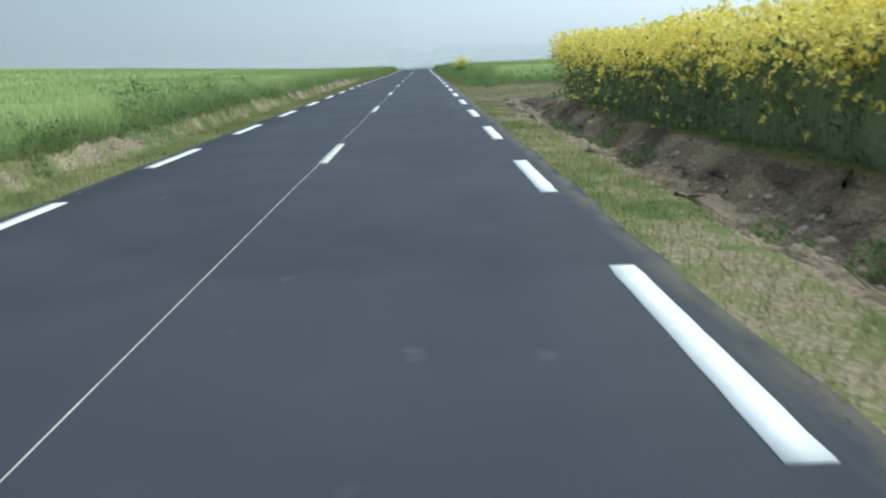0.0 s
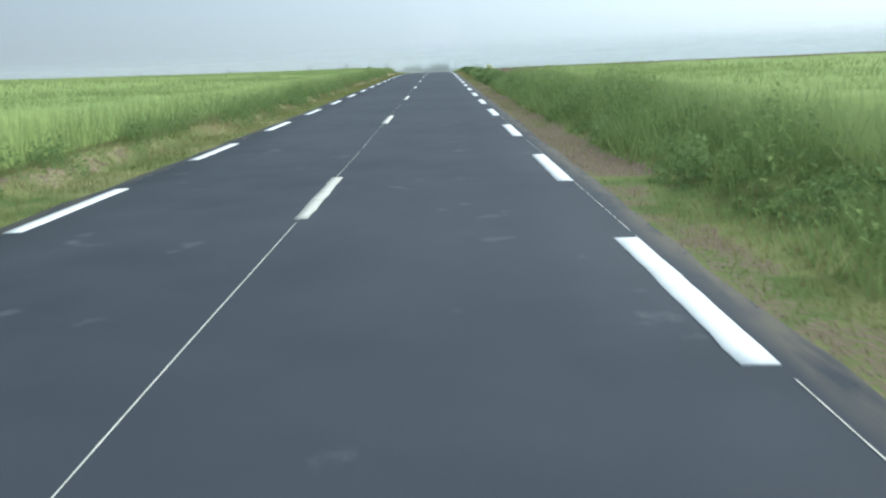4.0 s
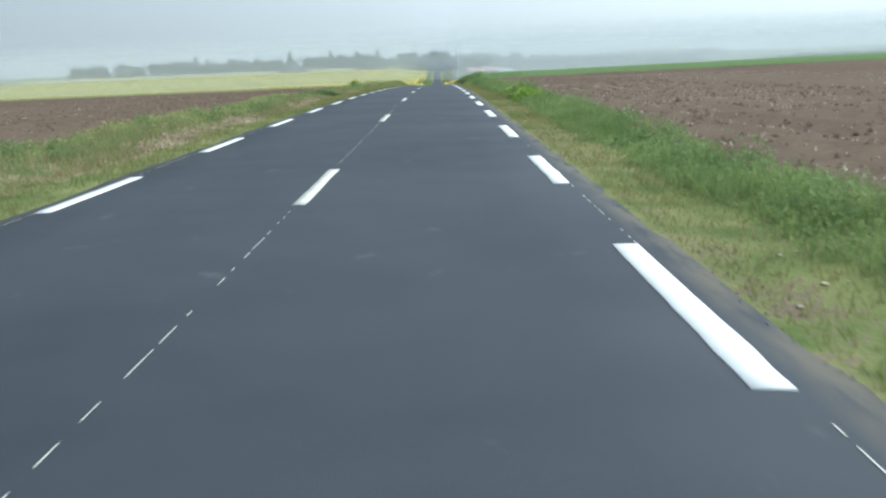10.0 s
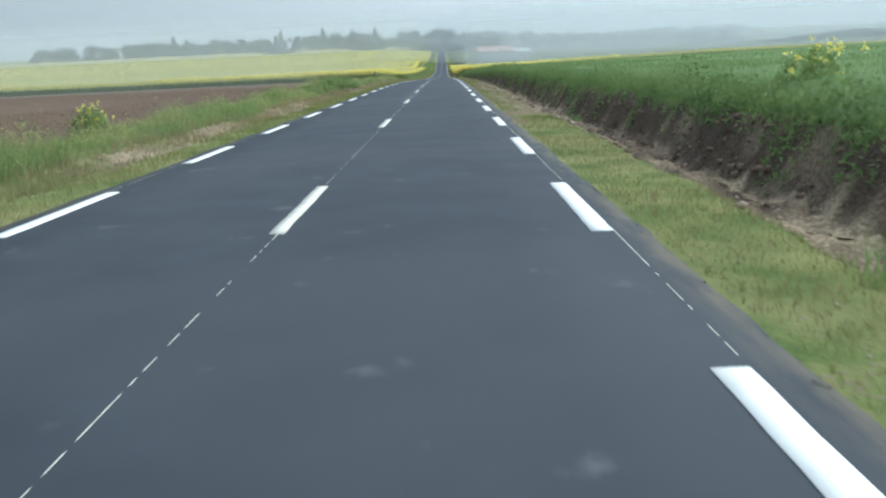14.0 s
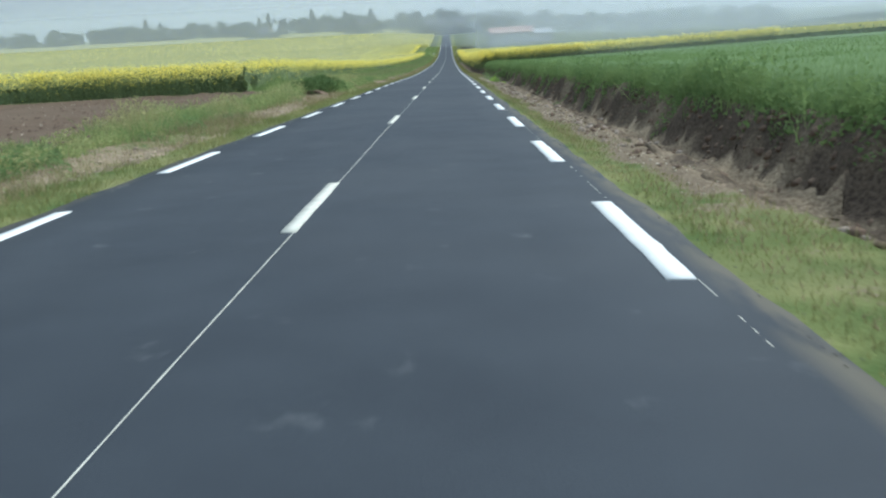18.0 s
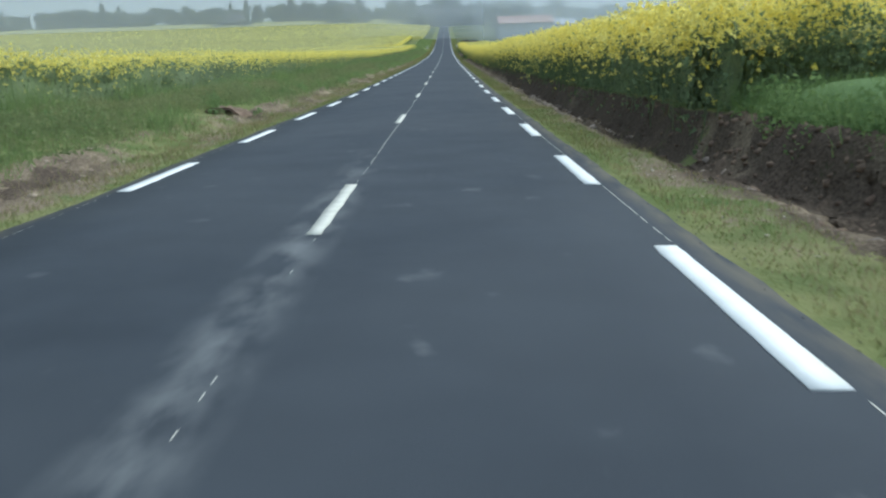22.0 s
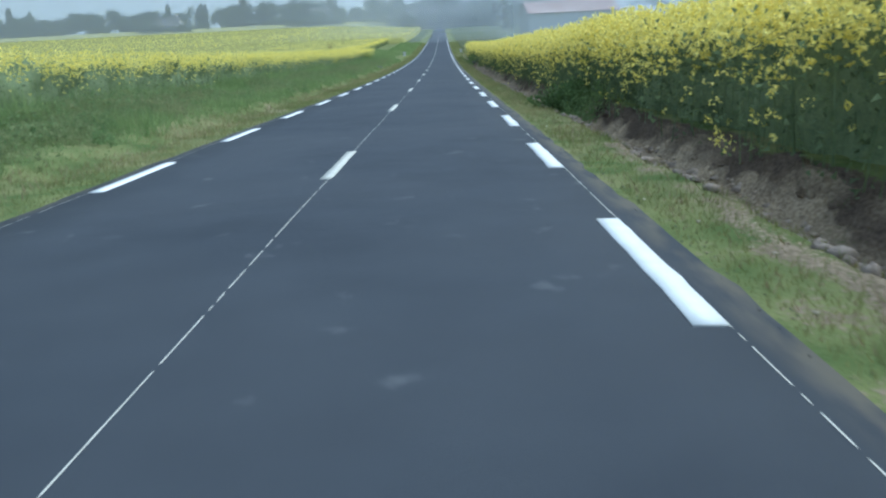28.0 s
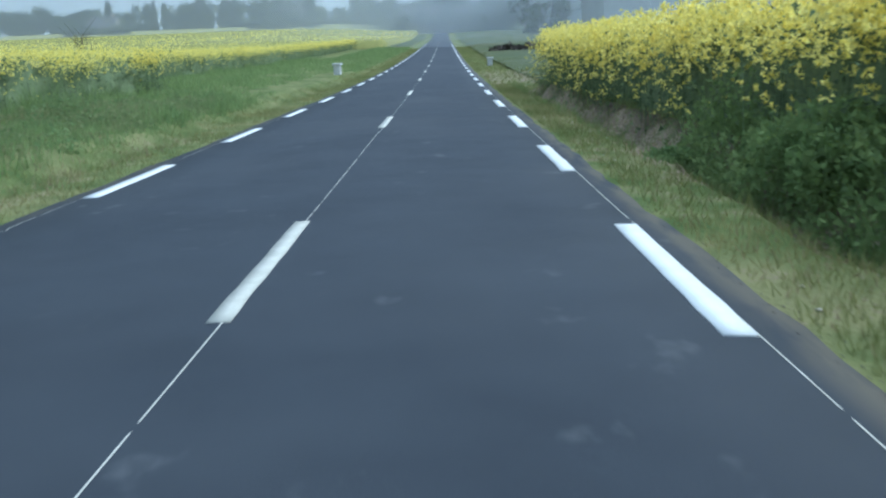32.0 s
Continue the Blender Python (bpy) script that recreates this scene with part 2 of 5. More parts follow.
RAPE_SHEET = mat("rapeseed_canopy", (0.2, 0.2, 0.07), (0.32, 0.3, 0.09), 5, 0.9, 0.6, fine=11, c=(0.25, 0.245, 0.08), cscale=0.06)
BARK = mat("bark", (0.06, 0.05, 0.04), (0.12, 0.10, 0.08), 12, 0.9, 0.4)
LEAF = mat("tree_leaf", (0.036, 0.057, 0.028), (0.072, 0.098, 0.046), 1, 0.8, island=0.3, leafy=0.4)
CONIFER = mat("conifer_leaf", (0.018, 0.035, 0.018), (0.035, 0.06, 0.028), 1, 0.8, island=0.3)
WALL = mat("white_render", (0.53, 0.53, 0.52), (0.61, 0.605, 0.59), 1.5, 0.9, 0.1, fine=30, c=(0.48, 0.47, 0.45), cscale=0.3)
HOUSEWALL = mat("house_render", (0.26, 0.24, 0.2), (0.36, 0.33, 0.28), 1.5, 0.9, 0.1, fine=30)
TILE = mat("clay_tile", (0.4, 0.3, 0.27), (0.48, 0.375, 0.34), 3, 0.85, 0.3, island=0.2, c=(0.25, 0.15, 0.13), cscale=0.4)
SLATE = mat("slate", (0.09, 0.085, 0.085), (0.15, 0.14, 0.14), 3, 0.7, 0.2, island=0.2)
SHEETMETAL = mat("grey_sheet_roof", (0.36, 0.37, 0.38), (0.46, 0.47, 0.48), 1, 0.6, 0.1)
GLASS = mat("window_pane", (0.02, 0.025, 0.03), (0.03, 0.035, 0.04), 2, 0.1, spec=0.6)
MOSSY = mat("mossy_concrete", (0.2, 0.2, 0.165), (0.36, 0.35, 0.3), 6, 0.95, 0.5, fine=40, c=(0.13, 0.15, 0.09), cscale=1.5)
CONCRETE = mat("concrete", (0.5, 0.49, 0.46), (0.66, 0.65, 0.61), 8, 0.9, 0.3, fine=60)
WHITE = mat("white_plastic", (0.75, 0.75, 0.74), (0.82, 0.82, 0.81), 8, 0.5, 0.05)

# ---- terrain ----
RNG = np.random.default_rng(11)
ROAD_Z = np.array([-0.51, 0.00, 0.51, 0.99, 1.41, 1.82, 2.32, 2.79, 3.03, 2.98, 2.84, 2.41, 1.81, 1.09, 0.33, -0.62, -1.72, -2.84, -4.03, -5.15, -6.09, -6.98, -7.87, -8.56, -9.30, -9.90, -10.31, -10.56, -10.58, -10.37, -10.05, -9.68, -9.31, -8.93, -8.54, -8.16, -7.78, -7.40, -7.01])

def road_z(s):
    s = np.asarray(s, float)
    u = np.clip((s + 30) / 30, 0, len(ROAD_Z) - 1.001)
    i = u.astype(int)
    f = u - i
    n = len(ROAD_Z) - 1
    a, b, c, d = (ROAD_Z[np.clip(i + k, 0, n)] for k in (-1, 0, 1, 2))
    z = b + 0.5 * f * ((c - a) + f * (2 * a - 5 * b + 4 * c - d + f * (3 * (b - c) + d - a)))
    return z + np.clip((s - 1000) / 150, 0, 1) ** 2 * 4 + np.clip(s - 1110, 0, 400) * 0.013 + np.minimum(s + 30, 0) * 0.015

def wave(x, y, k=1.0):
    """Smooth uneven ground, about -1 to 1."""
    return (np.sin(x * 1.7 * k + 1.3 * np.sin(y * 0.9 * k)) + np.sin(y * 1.1 * k + 2.1 * np.sin(x * 0.6 * k + 1)) + np.sin((x * 0.7 + y * 2.3) * k + 0.5)) / 3

# the roadside along the road: where the verge ends, where the field begins, the field's height over the road, a ditch between them
RS = [-60, 18, 25, 38, 44, 130, 140, 322, 332, 515, 522, 562, 588, 776, 786, 1100]
R_TOE = [3.85, 3.85, 4.4, 4.4, 3.6, 3.6, 3.9, 3.9, 4.15, 4.15, 3.95, 3.95, 3.9, 3.95, 4.3, 4.3]
R_TOP = [5.4, 5.4, 5.6, 5.6, 4.8, 4.8, 4.9, 4.9, 5.45, 5.45, 5.2, 5.2, 5.2, 5.2, 5.6, 5.6]
R_H = [0.15, 0.15, 0.02, 0.02, 0.35, 0.35, 0.1, 0.1, 0.62, 0.62, 0.48, 0.42, 0.18, 0.18, 0.1, 0.1]
R_DITCH = [0.25, 0.25, 0, 0, 0, 0, 0, 0, 0.2, 0.2, 0.25, 0.25, 0.3, 0.3, 0.05, 0]
R_RISE = [0.0, 0.0, 0.0, 0.0, 0.0, 0.0, 0.0, 0.005, 0.01, 0.024, 0.03, 0.03, 0.03, 0.022, 0.022, 0.02]
LS = [-60, 80, 120, 200, 222, 450, 465, 900, 1100]
L_TOE = [3.85, 3.85, 3.85, 3.8, 4.1, 4.1, 3.9, 3.9, 4.0]
L_TOP = [4.2, 4.2, 4.25, 4.3, 4.9, 4.9, 4.7, 4.7, 5.5]
L_H = [0.36, 0.34, 0.2, 0.14, 0.1, 0.1, 0.2, 0.25, 0.1]
L_RISE = [0.07, 0.06, 0.04, 0.03, 0.0, 0.0, 0.06, 0.05, 0.03]

# washed-out drain pits beside the left verge: across, along, length, depth
HOLES = ((-4.7, 282, 3.0, 0.35), (-4.85, 383, 8.0, 0.5), (-5.1, 460, 3.0, 0.4), (-5.0, 532, 3.0, 0.35), (-5.3, 621, 2.6, 0.35), (-4.8, 735, 1.6, 0.12))

def pit(x, s):
    """Depth and closeness of the drain pits, 0 to 1."""
    d, near_pit = x * 0.0, x * 0.0
    for hx, hs, ln, deep in HOLES:
        k = np.clip((1.15 - np.abs(s - hs) / (ln / 2)) / 0.35, 0, 1) * np.clip((0.75 - np.abs(x - hx)) / 0.3, 0, 1)
        d, near_pit = np.maximum(d, k * deep), np.maximum(near_pit, k)
    return d, near_pit

def shift(s, k):
    return 0.13 * wave(s * 0.9 + k, s * 0 + k) + 0.06 * wave(s * 2.7 + k, s * 0)

def ground_h(x, s):
    x, s = np.asarray(x, float), np.asarray(s, float)
    a, right = np.abs(x), x > 0
    toe = np.where(right, np.interp(s, RS, R_TOE), np.interp(s, LS, L_TOE)) + shift(s, 1)
    top = np.where(right, np.interp(s, RS, R_TOP), np.interp(s, LS, L_TOP)) + shift(s, 4)
    h = np.where(right, np.interp(s, RS, R_H), np.interp(s, LS, L_H)) + 0.05 * wave(s * 0.5, x * 0)
    dd = np.where(right, np.interp(s, RS, R_DITCH), 0.0)
    w = np.maximum(top - toe, 0.25)
    u = np.clip((a - toe) / w, 0, 1)
    up = np.clip((u - 0.5) / 0.5, 0, 1) * (dd > 0.02) + u * (dd <= 0.02)
    down = np.clip(u / 0.3, 0, 1)
    prof = -dd * (down * down * (3 - 2 * down)) + (h + dd) * (up * up * (3 - 2 * up))
    rise = np.where(right, np.interp(s, RS, R_RISE) * np.clip(a - 6, 0, 50), np.interp(s, LS, L_RISE) * np.clip(a - 4.4, 0, 4) + 0.052 * np.clip((190 - s) / 100, 0, 1) * np.clip(a - 9, 0, 100))
    rough = np.clip((a - 3.1) / 0.8, 0, 1) * 0.03 * wave(x * 3, s * 2)
    face = np.clip(1 - np.abs(a - (toe + top) / 2) / 0.45, 0, 1) * (s < 905) * (0.05 * wave(s * 6.1, x * 7) + 0.035 * wave(s * 13, x * 9 + 2)) * np.where(right & (s < 330), 0.4, 1.0)
    return -pit(x, s)[0] - 0.055 - 0.02 * np.clip(a - 3.0, 0, 1.2) + prof + rise + rough + face + np.where(right, 0.0, 2.4) * np.clip((a - 12) / 40, 0, 1) * np.clip((s - 860) / 200, 0, 1) - np.where(right, 0.05, 0.0) * np.clip(a - 20, 0, 150) * np.clip((s - 950) / 150, 0, 1)

def soil_values(x, s):
    """How bare the verge is (0 grass, 1 earth) and how dark its earth is drawn, painted shade included."""
    x, s = np.asarray(x, float), np.asarray(s, float)
    a, right = np.abs(x), x > 0
    def strip(lo, hi, s0, s1):
        k = shift(s, 2)
        return np.clip((a - lo - k) / 0.12, 0, 1) * np.clip((hi + k - a) / 0.12, 0, 1) * ((s > s0) & (s < s1))
    patch = 0.5 + 0.5 * wave(s * 0.33, s * 0 + 1)
    soil = np.where(right, 0, (strip(3.72, 4.36, -80, 62) * np.clip(0.5 + (s - 20) / 20, 0.75, 1) + strip(3.85, 4.2, 62, 116) * 0.8 + strip(3.72, 4.36, 116, 226)) * np.where(s > 78, 0.62, 1.0) * np.clip(0.1 + 0.9 * patch + 0.7 * wave(s * 0.11 + 2, s * 0) + 0.8 * (np.abs(s - 54) < 22), 0, 1) + strip(3.65, 4.75, 184, 216) * np.clip(0.5 + 0.5 * wave(s * 0.8, x * 1.6), 0, 0.85) + strip(4.4, 6.4, 208, 234) * np.clip(0.5 + 0.5 * wave(s * 1.1, x * 1.7), 0, 0.9) + strip(3.7, 5.0, 226, 360) * np.clip(0.15 + 0.7 * patch + 0.5 * wave(s * 0.5, x * 1.3), 0, 0.8) + strip(3.7, 5.4, 360, 462) * np.clip(0.58 + 0.5 * wave(s * 0.3, x * 1.1), 0, 1) + strip(3.35, 4.3, 462, 490) * 0.3 + strip(3.15, 4.85, 484, 648) * np.clip(0.32 + 0.5 * patch + 0.35 * wave(s * 0.7, x * 2.1), 0, 0.95) + strip(3.35, 4.3, 648, 905) * np.clip(-0.2 + 0.6 * patch, 0, 1))
    soil = np.where(right, strip(3.8, 5.5, -80, 24) + strip(3.0, 3.85, -80, 16) * (0.1 + 0.45 * patch) + strip(3.1, 3.9, 14, 26) * 0.5 + np.clip((a - 3.1) / 0.3, 0, 1) * np.clip((9.8 - np.abs(s - 31.2 + 1.6 * wave(x * 0.9, s * 0.3))) / 1.6, 0, 1) * (0.64 + 0.45 * wave(x * 0.5, s * 1.3)) + strip(2.9, 3.6, 41, 100) * 0.55 + strip(2.9, 3.85, 100, 146) * (0.6 + 0.3 * patch) + strip(2.9, 3.7, 146, 172) * 0.5 + strip(2.9, 3.7, 172, 330) * (0.05 + 0.36 * patch)
                    + strip(3.0, 3.45, 344, 392) * (0.35 + 0.4 * patch) + strip(3.4, 4.3, 348, 392) * (0.45 + 0.55 * patch) + strip(3.4, 4.3, 430, 488) * (0.3 + 0.55 * patch) + strip(3.65, 4.35, 424, 468) * (0.4 + 0.4 * patch) + strip(3.4, 4.3, 392, 520) * np.clip(0.1 + 0.5 * patch + 0.3 * wave(s * 0.9, x * 2.3), 0, 0.8) + strip(4.15, 5.6, 330, 520) + strip(2.95, 3.75, 520, 630) * 0.3 * patch + strip(3.55, 4.05, 520, 660) * (0.25 + 0.45 * patch) + strip(2.95, 4.0, 630, 780) * (0.04 + 0.34 * patch) + strip(3.85, 5.3, 520, 600) * 0.9 + strip(4.02, 5.3, 600, 750) * 0.9 + strip(3.9, 5.3, 750, 780) * 0.65 + strip(3.1, 6, 780, 800) * 0.5, soil)
    # right bank: own dark earth plus painted shade below the overhanging crops
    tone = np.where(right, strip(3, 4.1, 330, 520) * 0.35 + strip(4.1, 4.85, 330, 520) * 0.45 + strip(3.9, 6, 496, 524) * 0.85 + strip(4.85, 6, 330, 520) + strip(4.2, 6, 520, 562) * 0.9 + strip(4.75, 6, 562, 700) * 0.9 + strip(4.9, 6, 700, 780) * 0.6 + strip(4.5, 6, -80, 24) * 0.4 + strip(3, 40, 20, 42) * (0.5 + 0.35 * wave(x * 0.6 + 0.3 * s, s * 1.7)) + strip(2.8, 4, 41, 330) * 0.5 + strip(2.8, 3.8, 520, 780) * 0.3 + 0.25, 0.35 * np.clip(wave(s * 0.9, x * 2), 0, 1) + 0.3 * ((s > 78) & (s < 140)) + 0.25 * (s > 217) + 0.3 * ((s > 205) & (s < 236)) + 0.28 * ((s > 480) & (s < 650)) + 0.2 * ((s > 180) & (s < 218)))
    # drain pits are coloured darker to imitate the shade in a hollow
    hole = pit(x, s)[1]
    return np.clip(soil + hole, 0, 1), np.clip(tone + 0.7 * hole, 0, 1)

def gz(x, s):
    return road_z(s) + ground_h(x, s)

def mesh_np(name, verts, faces, material, smooth=False):
    me = bpy.data.meshes.new(name)
    verts, faces = np.asarray(verts, np.float32), np.asarray(faces, np.int32)
    me.vertices.add(len(verts))
    me.vertices.foreach_set("co", verts.ravel())
    me.loops.add(faces.size)
    me.loops.foreach_set("vertex_index", faces.ravel())
    me.polygons.add(len(faces))
    me.polygons.foreach_set("loop_start", np.arange(0, faces.size, faces.shape[1], dtype=np.int32))
    me.update(calc_edges=True)
    if smooth:
        me.polygons.foreach_set("use_smooth", np.ones(len(faces), bool))
    me.materials.append(material)
    return me

def grid_faces(nx, ny):
    i = (np.arange(ny - 1)[:, None] * nx + np.arange(nx - 1)[None]).ravel()
    return np.stack([i, i + 1, i + 1 + nx, i + nx], 1)

def sheet(name, xs, ss, height, material):
    X, S = np.meshgrid(xs, ss)
    Z = height(X, S)
    return new(name, mesh_np(name, np.stack([X, S, Z], -1).reshape(-1, 3), grid_faces(len(xs), len(ss)), material, True))

def part(name, data, parent, label=""):
    """Links mesh data as one object under a thing."""
    ob = new(name, data)
    ob.parent = parent
    return tagged(ob, label)

FAR_X = np.array([12.5, 14, 16, 19, 23, 28, 35, 45, 60, 80, 110, 160, 240, 400, 700, 1500])
side = np.concatenate([np.arange(2.6, 6.0, 0.17), np.arange(6.0, 12.1, 0.7), FAR_X])
xs = np.concatenate([-side[::-1], [0], side])
ss = np.concatenate([[-120, -80, -50], np.arange(-30, 900, 0.5), np.arange(900, 1200, 10), [1250, 1350, 1500, 1800, 2400, 3500, 4800]])
ground = tagged(sheet("ground", xs, ss, gz, SOIL), "bare brown soil and grassy roadside verge", "ground", kind="structure")
gco = np.zeros(len(ground.data.vertices) * 3, np.float32)
ground.data.vertices.foreach_get("co", gco)
gco = gco.reshape(-1, 3)
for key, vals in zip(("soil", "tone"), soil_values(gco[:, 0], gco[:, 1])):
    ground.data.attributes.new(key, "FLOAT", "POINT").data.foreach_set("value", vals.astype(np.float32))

LATTICE = np.random.default_rng(23).uniform(-1, 1, (64, 64))

def lumpy(x, y):
    """Smooth random lumps, -1 to 1, about one unit across."""
    i, j = np.floor(x).astype(int), np.floor(y).astype(int)
    u, v = x - i, y - j
    u, v = u * u * (3 - 2 * u), v * v * (3 - 2 * v)
    g = lambda a, c: LATTICE[a % 64, c % 64]
    return (g(i, j) * (1 - u) + g(i + 1, j) * u) * (1 - v) + (g(i, j + 1) * (1 - u) + g(i + 1, j + 1) * u) * v

def earth_face(label, sgn, x0, x1, s0, s1, amp, tone_add=0.0):
    """A crumbling cut bank: ledges, lumps and grassed-over gaps in fine relief."""
    xs_f, ss_f = np.arange(x0, x1 + 0.01, 0.07), np.arange(s0, s1, 0.14)
    X, S = np.meshgrid(xs_f, ss_f)
    e = np.clip(np.minimum(X - x0, x1 - X) / 0.2, 0, 1) * np.clip(np.minimum(S - s0, s1 - S) / 1.0, 0, 1)
    big, mid, small = lumpy(S * 0.7, X * 2), lumpy(S * 2.1 + 9, X * 4), lumpy(S * 5.3 + 3, X * 9)
    X2 = X + e * 0.1 * (mid + small)
    soil, tone = soil_values(sgn * X, S)
    bump = amp * (0.4 * big + 0.6 * np.abs(mid) + 0.6 * np.abs(small) - 0.2)
    Z = gz(sgn * X2, S) - 0.04 * (1 - e) + e * (0.05 * soil - 0.03 + bump * soil)
    f = grid_faces(len(xs_f), len(ss_f))
    me = mesh_np("earth_bank", np.stack([sgn * X2, S, Z], -1).reshape(-1, 3), f[:, ::-1] if sgn < 0 else f, SOIL, True)
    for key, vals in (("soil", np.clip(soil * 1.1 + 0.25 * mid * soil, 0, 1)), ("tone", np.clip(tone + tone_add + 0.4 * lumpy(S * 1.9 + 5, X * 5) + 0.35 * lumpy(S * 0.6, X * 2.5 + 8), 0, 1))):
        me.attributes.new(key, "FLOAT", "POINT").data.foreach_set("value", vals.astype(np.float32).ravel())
    return tagged(new("earth_bank", me), label, "bank", kind="structure")

earth_face("crumbling pale earth bank under the wheat", -1, 3.65, 4.5, -20, 112, 0.15, 0.3)
earth_face("low earth edge under the wheat", -1, 3.65, 4.5, 111, 218, 0.045)
earth_face("brown lumpy earth bank below the rapeseed", 1, 3.8, 5.4, -20, 25, 0.09)
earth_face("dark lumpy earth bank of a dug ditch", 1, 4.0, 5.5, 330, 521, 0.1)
# tone_add deepens the shade painted on this bank under the rapeseed
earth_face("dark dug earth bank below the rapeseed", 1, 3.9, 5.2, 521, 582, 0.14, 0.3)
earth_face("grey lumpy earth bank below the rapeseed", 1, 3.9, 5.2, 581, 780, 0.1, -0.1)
earth_face("dry earth edge of a grassy verge", -1, 3.4, 4.6, 219, 760, 0.05)

# road: a slightly crowned slab with uneven edges
def build_road():
    s = np.arange(-40, 1150, 0.5)
    lat = np.array([-1.0, -1.0, -0.66, -0.33, 0, 0.33, 0.66, 1.0, 1.0])
    half_l = 3.02 + 0.04 * wave(s * 1.3, s * 0 + 2) + 0.035 * lumpy(s * 1.0, s * 0)
    half_r = 3.06 + 0.02 * wave(s * 1.1 + 5, s * 0) + 0.03 * lumpy(s * 2 + 7, s * 0)
    X = np.where(lat[None] < 0, -half_l[:, None] * np.abs(lat[None]), half_r[:, None] * lat[None])
    Z = road_z(s)[:, None] - 0.018 * np.abs(X)
    Z[:, 0] -= 0.12
    Z[:, -1] -= 0.12
    X[:, 0] -= 0.03
    X[:, -1] += 0.03
    S = np.repeat(s[:, None], len(lat), 1)
    return mesh_np("road", np.stack([X, S, Z], -1).reshape(-1, 3), grid_faces(len(lat), len(s)), ASPHALT, True)

road = tagged(new("road", build_road()), "dark asphalt country road with broken white lines", "road", kind="structure")

# broken white lines: three metres of paint each
def dash_mesh(name, width, seed, material, long=3.0):
    r = np.random.default_rng(seed)
    ys = np.linspace(0, long, 13)
    w = width / 2 + r.normal(0, 0.0035, (13, 2))
    y2 = ys[:, None] + np.array([[0, 0]]) + r.normal(0, 0.006, (13, 2))
    top = np.stack([np.stack([-w[:, 0], y2[:, 0], np.full(13, 0.004)], 1), np.stack([w[:, 1], y2[:, 1], np.full(13, 0.004)], 1)], 1).reshape(-1, 3)
    low = top - np.array([0, 0, 0.008])
    v = np.concatenate([top, low])
    f = [(2 * i, 2 * i + 1, 2 * i + 3, 2 * i + 2) for i in range(12)]
    f += [(2 * i, 2 * i + 2, 26 + 2 * i + 2, 26 + 2 * i) for i in range(12)] + [(2 * i + 3, 2 * i + 1, 26 + 2 * i + 1, 26 + 2 * i + 3) for i in range(12)]
    f += [(1, 0, 26, 27), (24, 25, 51, 50)]
    return mesh_np(name, v, f, material)

KP = np.arange(0, 901, 60.0)
PHASE_R = [-3.10, -3.69, -4.19, -4.71, -5.03, -5.80, -6.90, -8.02, -9.20, -10.19, -11.49, -12.23, -12.73, -13.34, -13.95, -14.56]
PHASE_L = [1.40, 0.87, 0.21, -0.40, 0.77, 1.53, 0.53, -0.54, -1.92, -3.32, -4.41, -6.01, -6.90, -7.67, -8.42, -9.17]
X_LEFT, X_RIGHT = -2.751, 2.719
edge_dashes = [dash_mesh("edge_dash", 0.18, k + 1, PAINT) for k in range(4)]
axis_dashes = [dash_mesh("centre_dash", 0.13, k + 11, OLD_PAINT) for k in range(4)]

def lay(meshes, x, s, k, name):
    ob = part(name, meshes[k % len(meshes)], road)
    slope = math.degrees(math.atan2(float(road_z(s + 3) - road_z(s)), 3.0))
    ob.matrix_basis = pose(x, s, float(road_z(s)) - 0.018 * abs(x) + 0.004, slope, math.degrees(0.018) * (1 if x > 0.3 else -1 if x < -0.3 else 0), 0)

CRACKED = {92: 0.75, 26: 0.6, 106: 1.05, 8: 0.7, 104: 0.45, 14: 1.75}
for k in range(-4, 148):
    u = 6.5 * k
    at = u + float(np.interp(u, KP, PHASE_R))
    if k in CRACKED:
        # a dash broken by a crack or a smear
        cut = CRACKED[k]
        lay([dash_mesh("edge_dash", 0.18, k, PAINT, cut - 0.04)], X_RIGHT, at, 0, "edge_dash")
        lay([dash_mesh("edge_dash", 0.18, k + 1, PAINT, 2.96 - cut)], X_RIGHT + 0.01, at + cut + 0.04, 0, "edge_dash")
    else:
        lay(edge_dashes, X_RIGHT, at, k, "edge_dash")
    lay(edge_dashes, X_LEFT, u + float(np.interp(u, KP, PHASE_L)), k + 2, "edge_dash")
for k in range(-2, 76):
    lay(axis_dashes, 0.0, 6.770 + 13 * k, k, "centre_dash")

# thin guide lines that the painters followed
def ribbon(name, x0, s0, s1, width, gaps, seed):
    s = np.arange(s0, s1, 0.1)
    r = np.random.default_rng(seed)
    x = np.interp(s, [0, 40, 150, 300, 450, 560, 700], x0) + 0.012 * wave(s * 0.5, s * 0 + seed) + np.where(r.random(len(s)) < 0.002, r.normal(0, 0.03, len(s)), 0)
    share = np.interp(s, *zip(*gaps))
    w = width * (0.8 + 0.4 * r.random(len(s))) * (0.55 + 0.45 * share)
    z = road_z(s) - 0.018 * np.abs(x) + 0.003
    v = np.stack([np.stack([x - w / 2, s, z], 1), np.stack([x + w / 2, s, z], 1)], 1).reshape(-1, 3)
    i = np.arange(len(s) - 1)
    keep = r.random(len(i)) < share[:-1] ** 1.3
    i = i[keep] * 2
    return mesh_np(name, v, np.stack([i, i + 1, i + 3, i + 2], 1), OLD_PAINT)

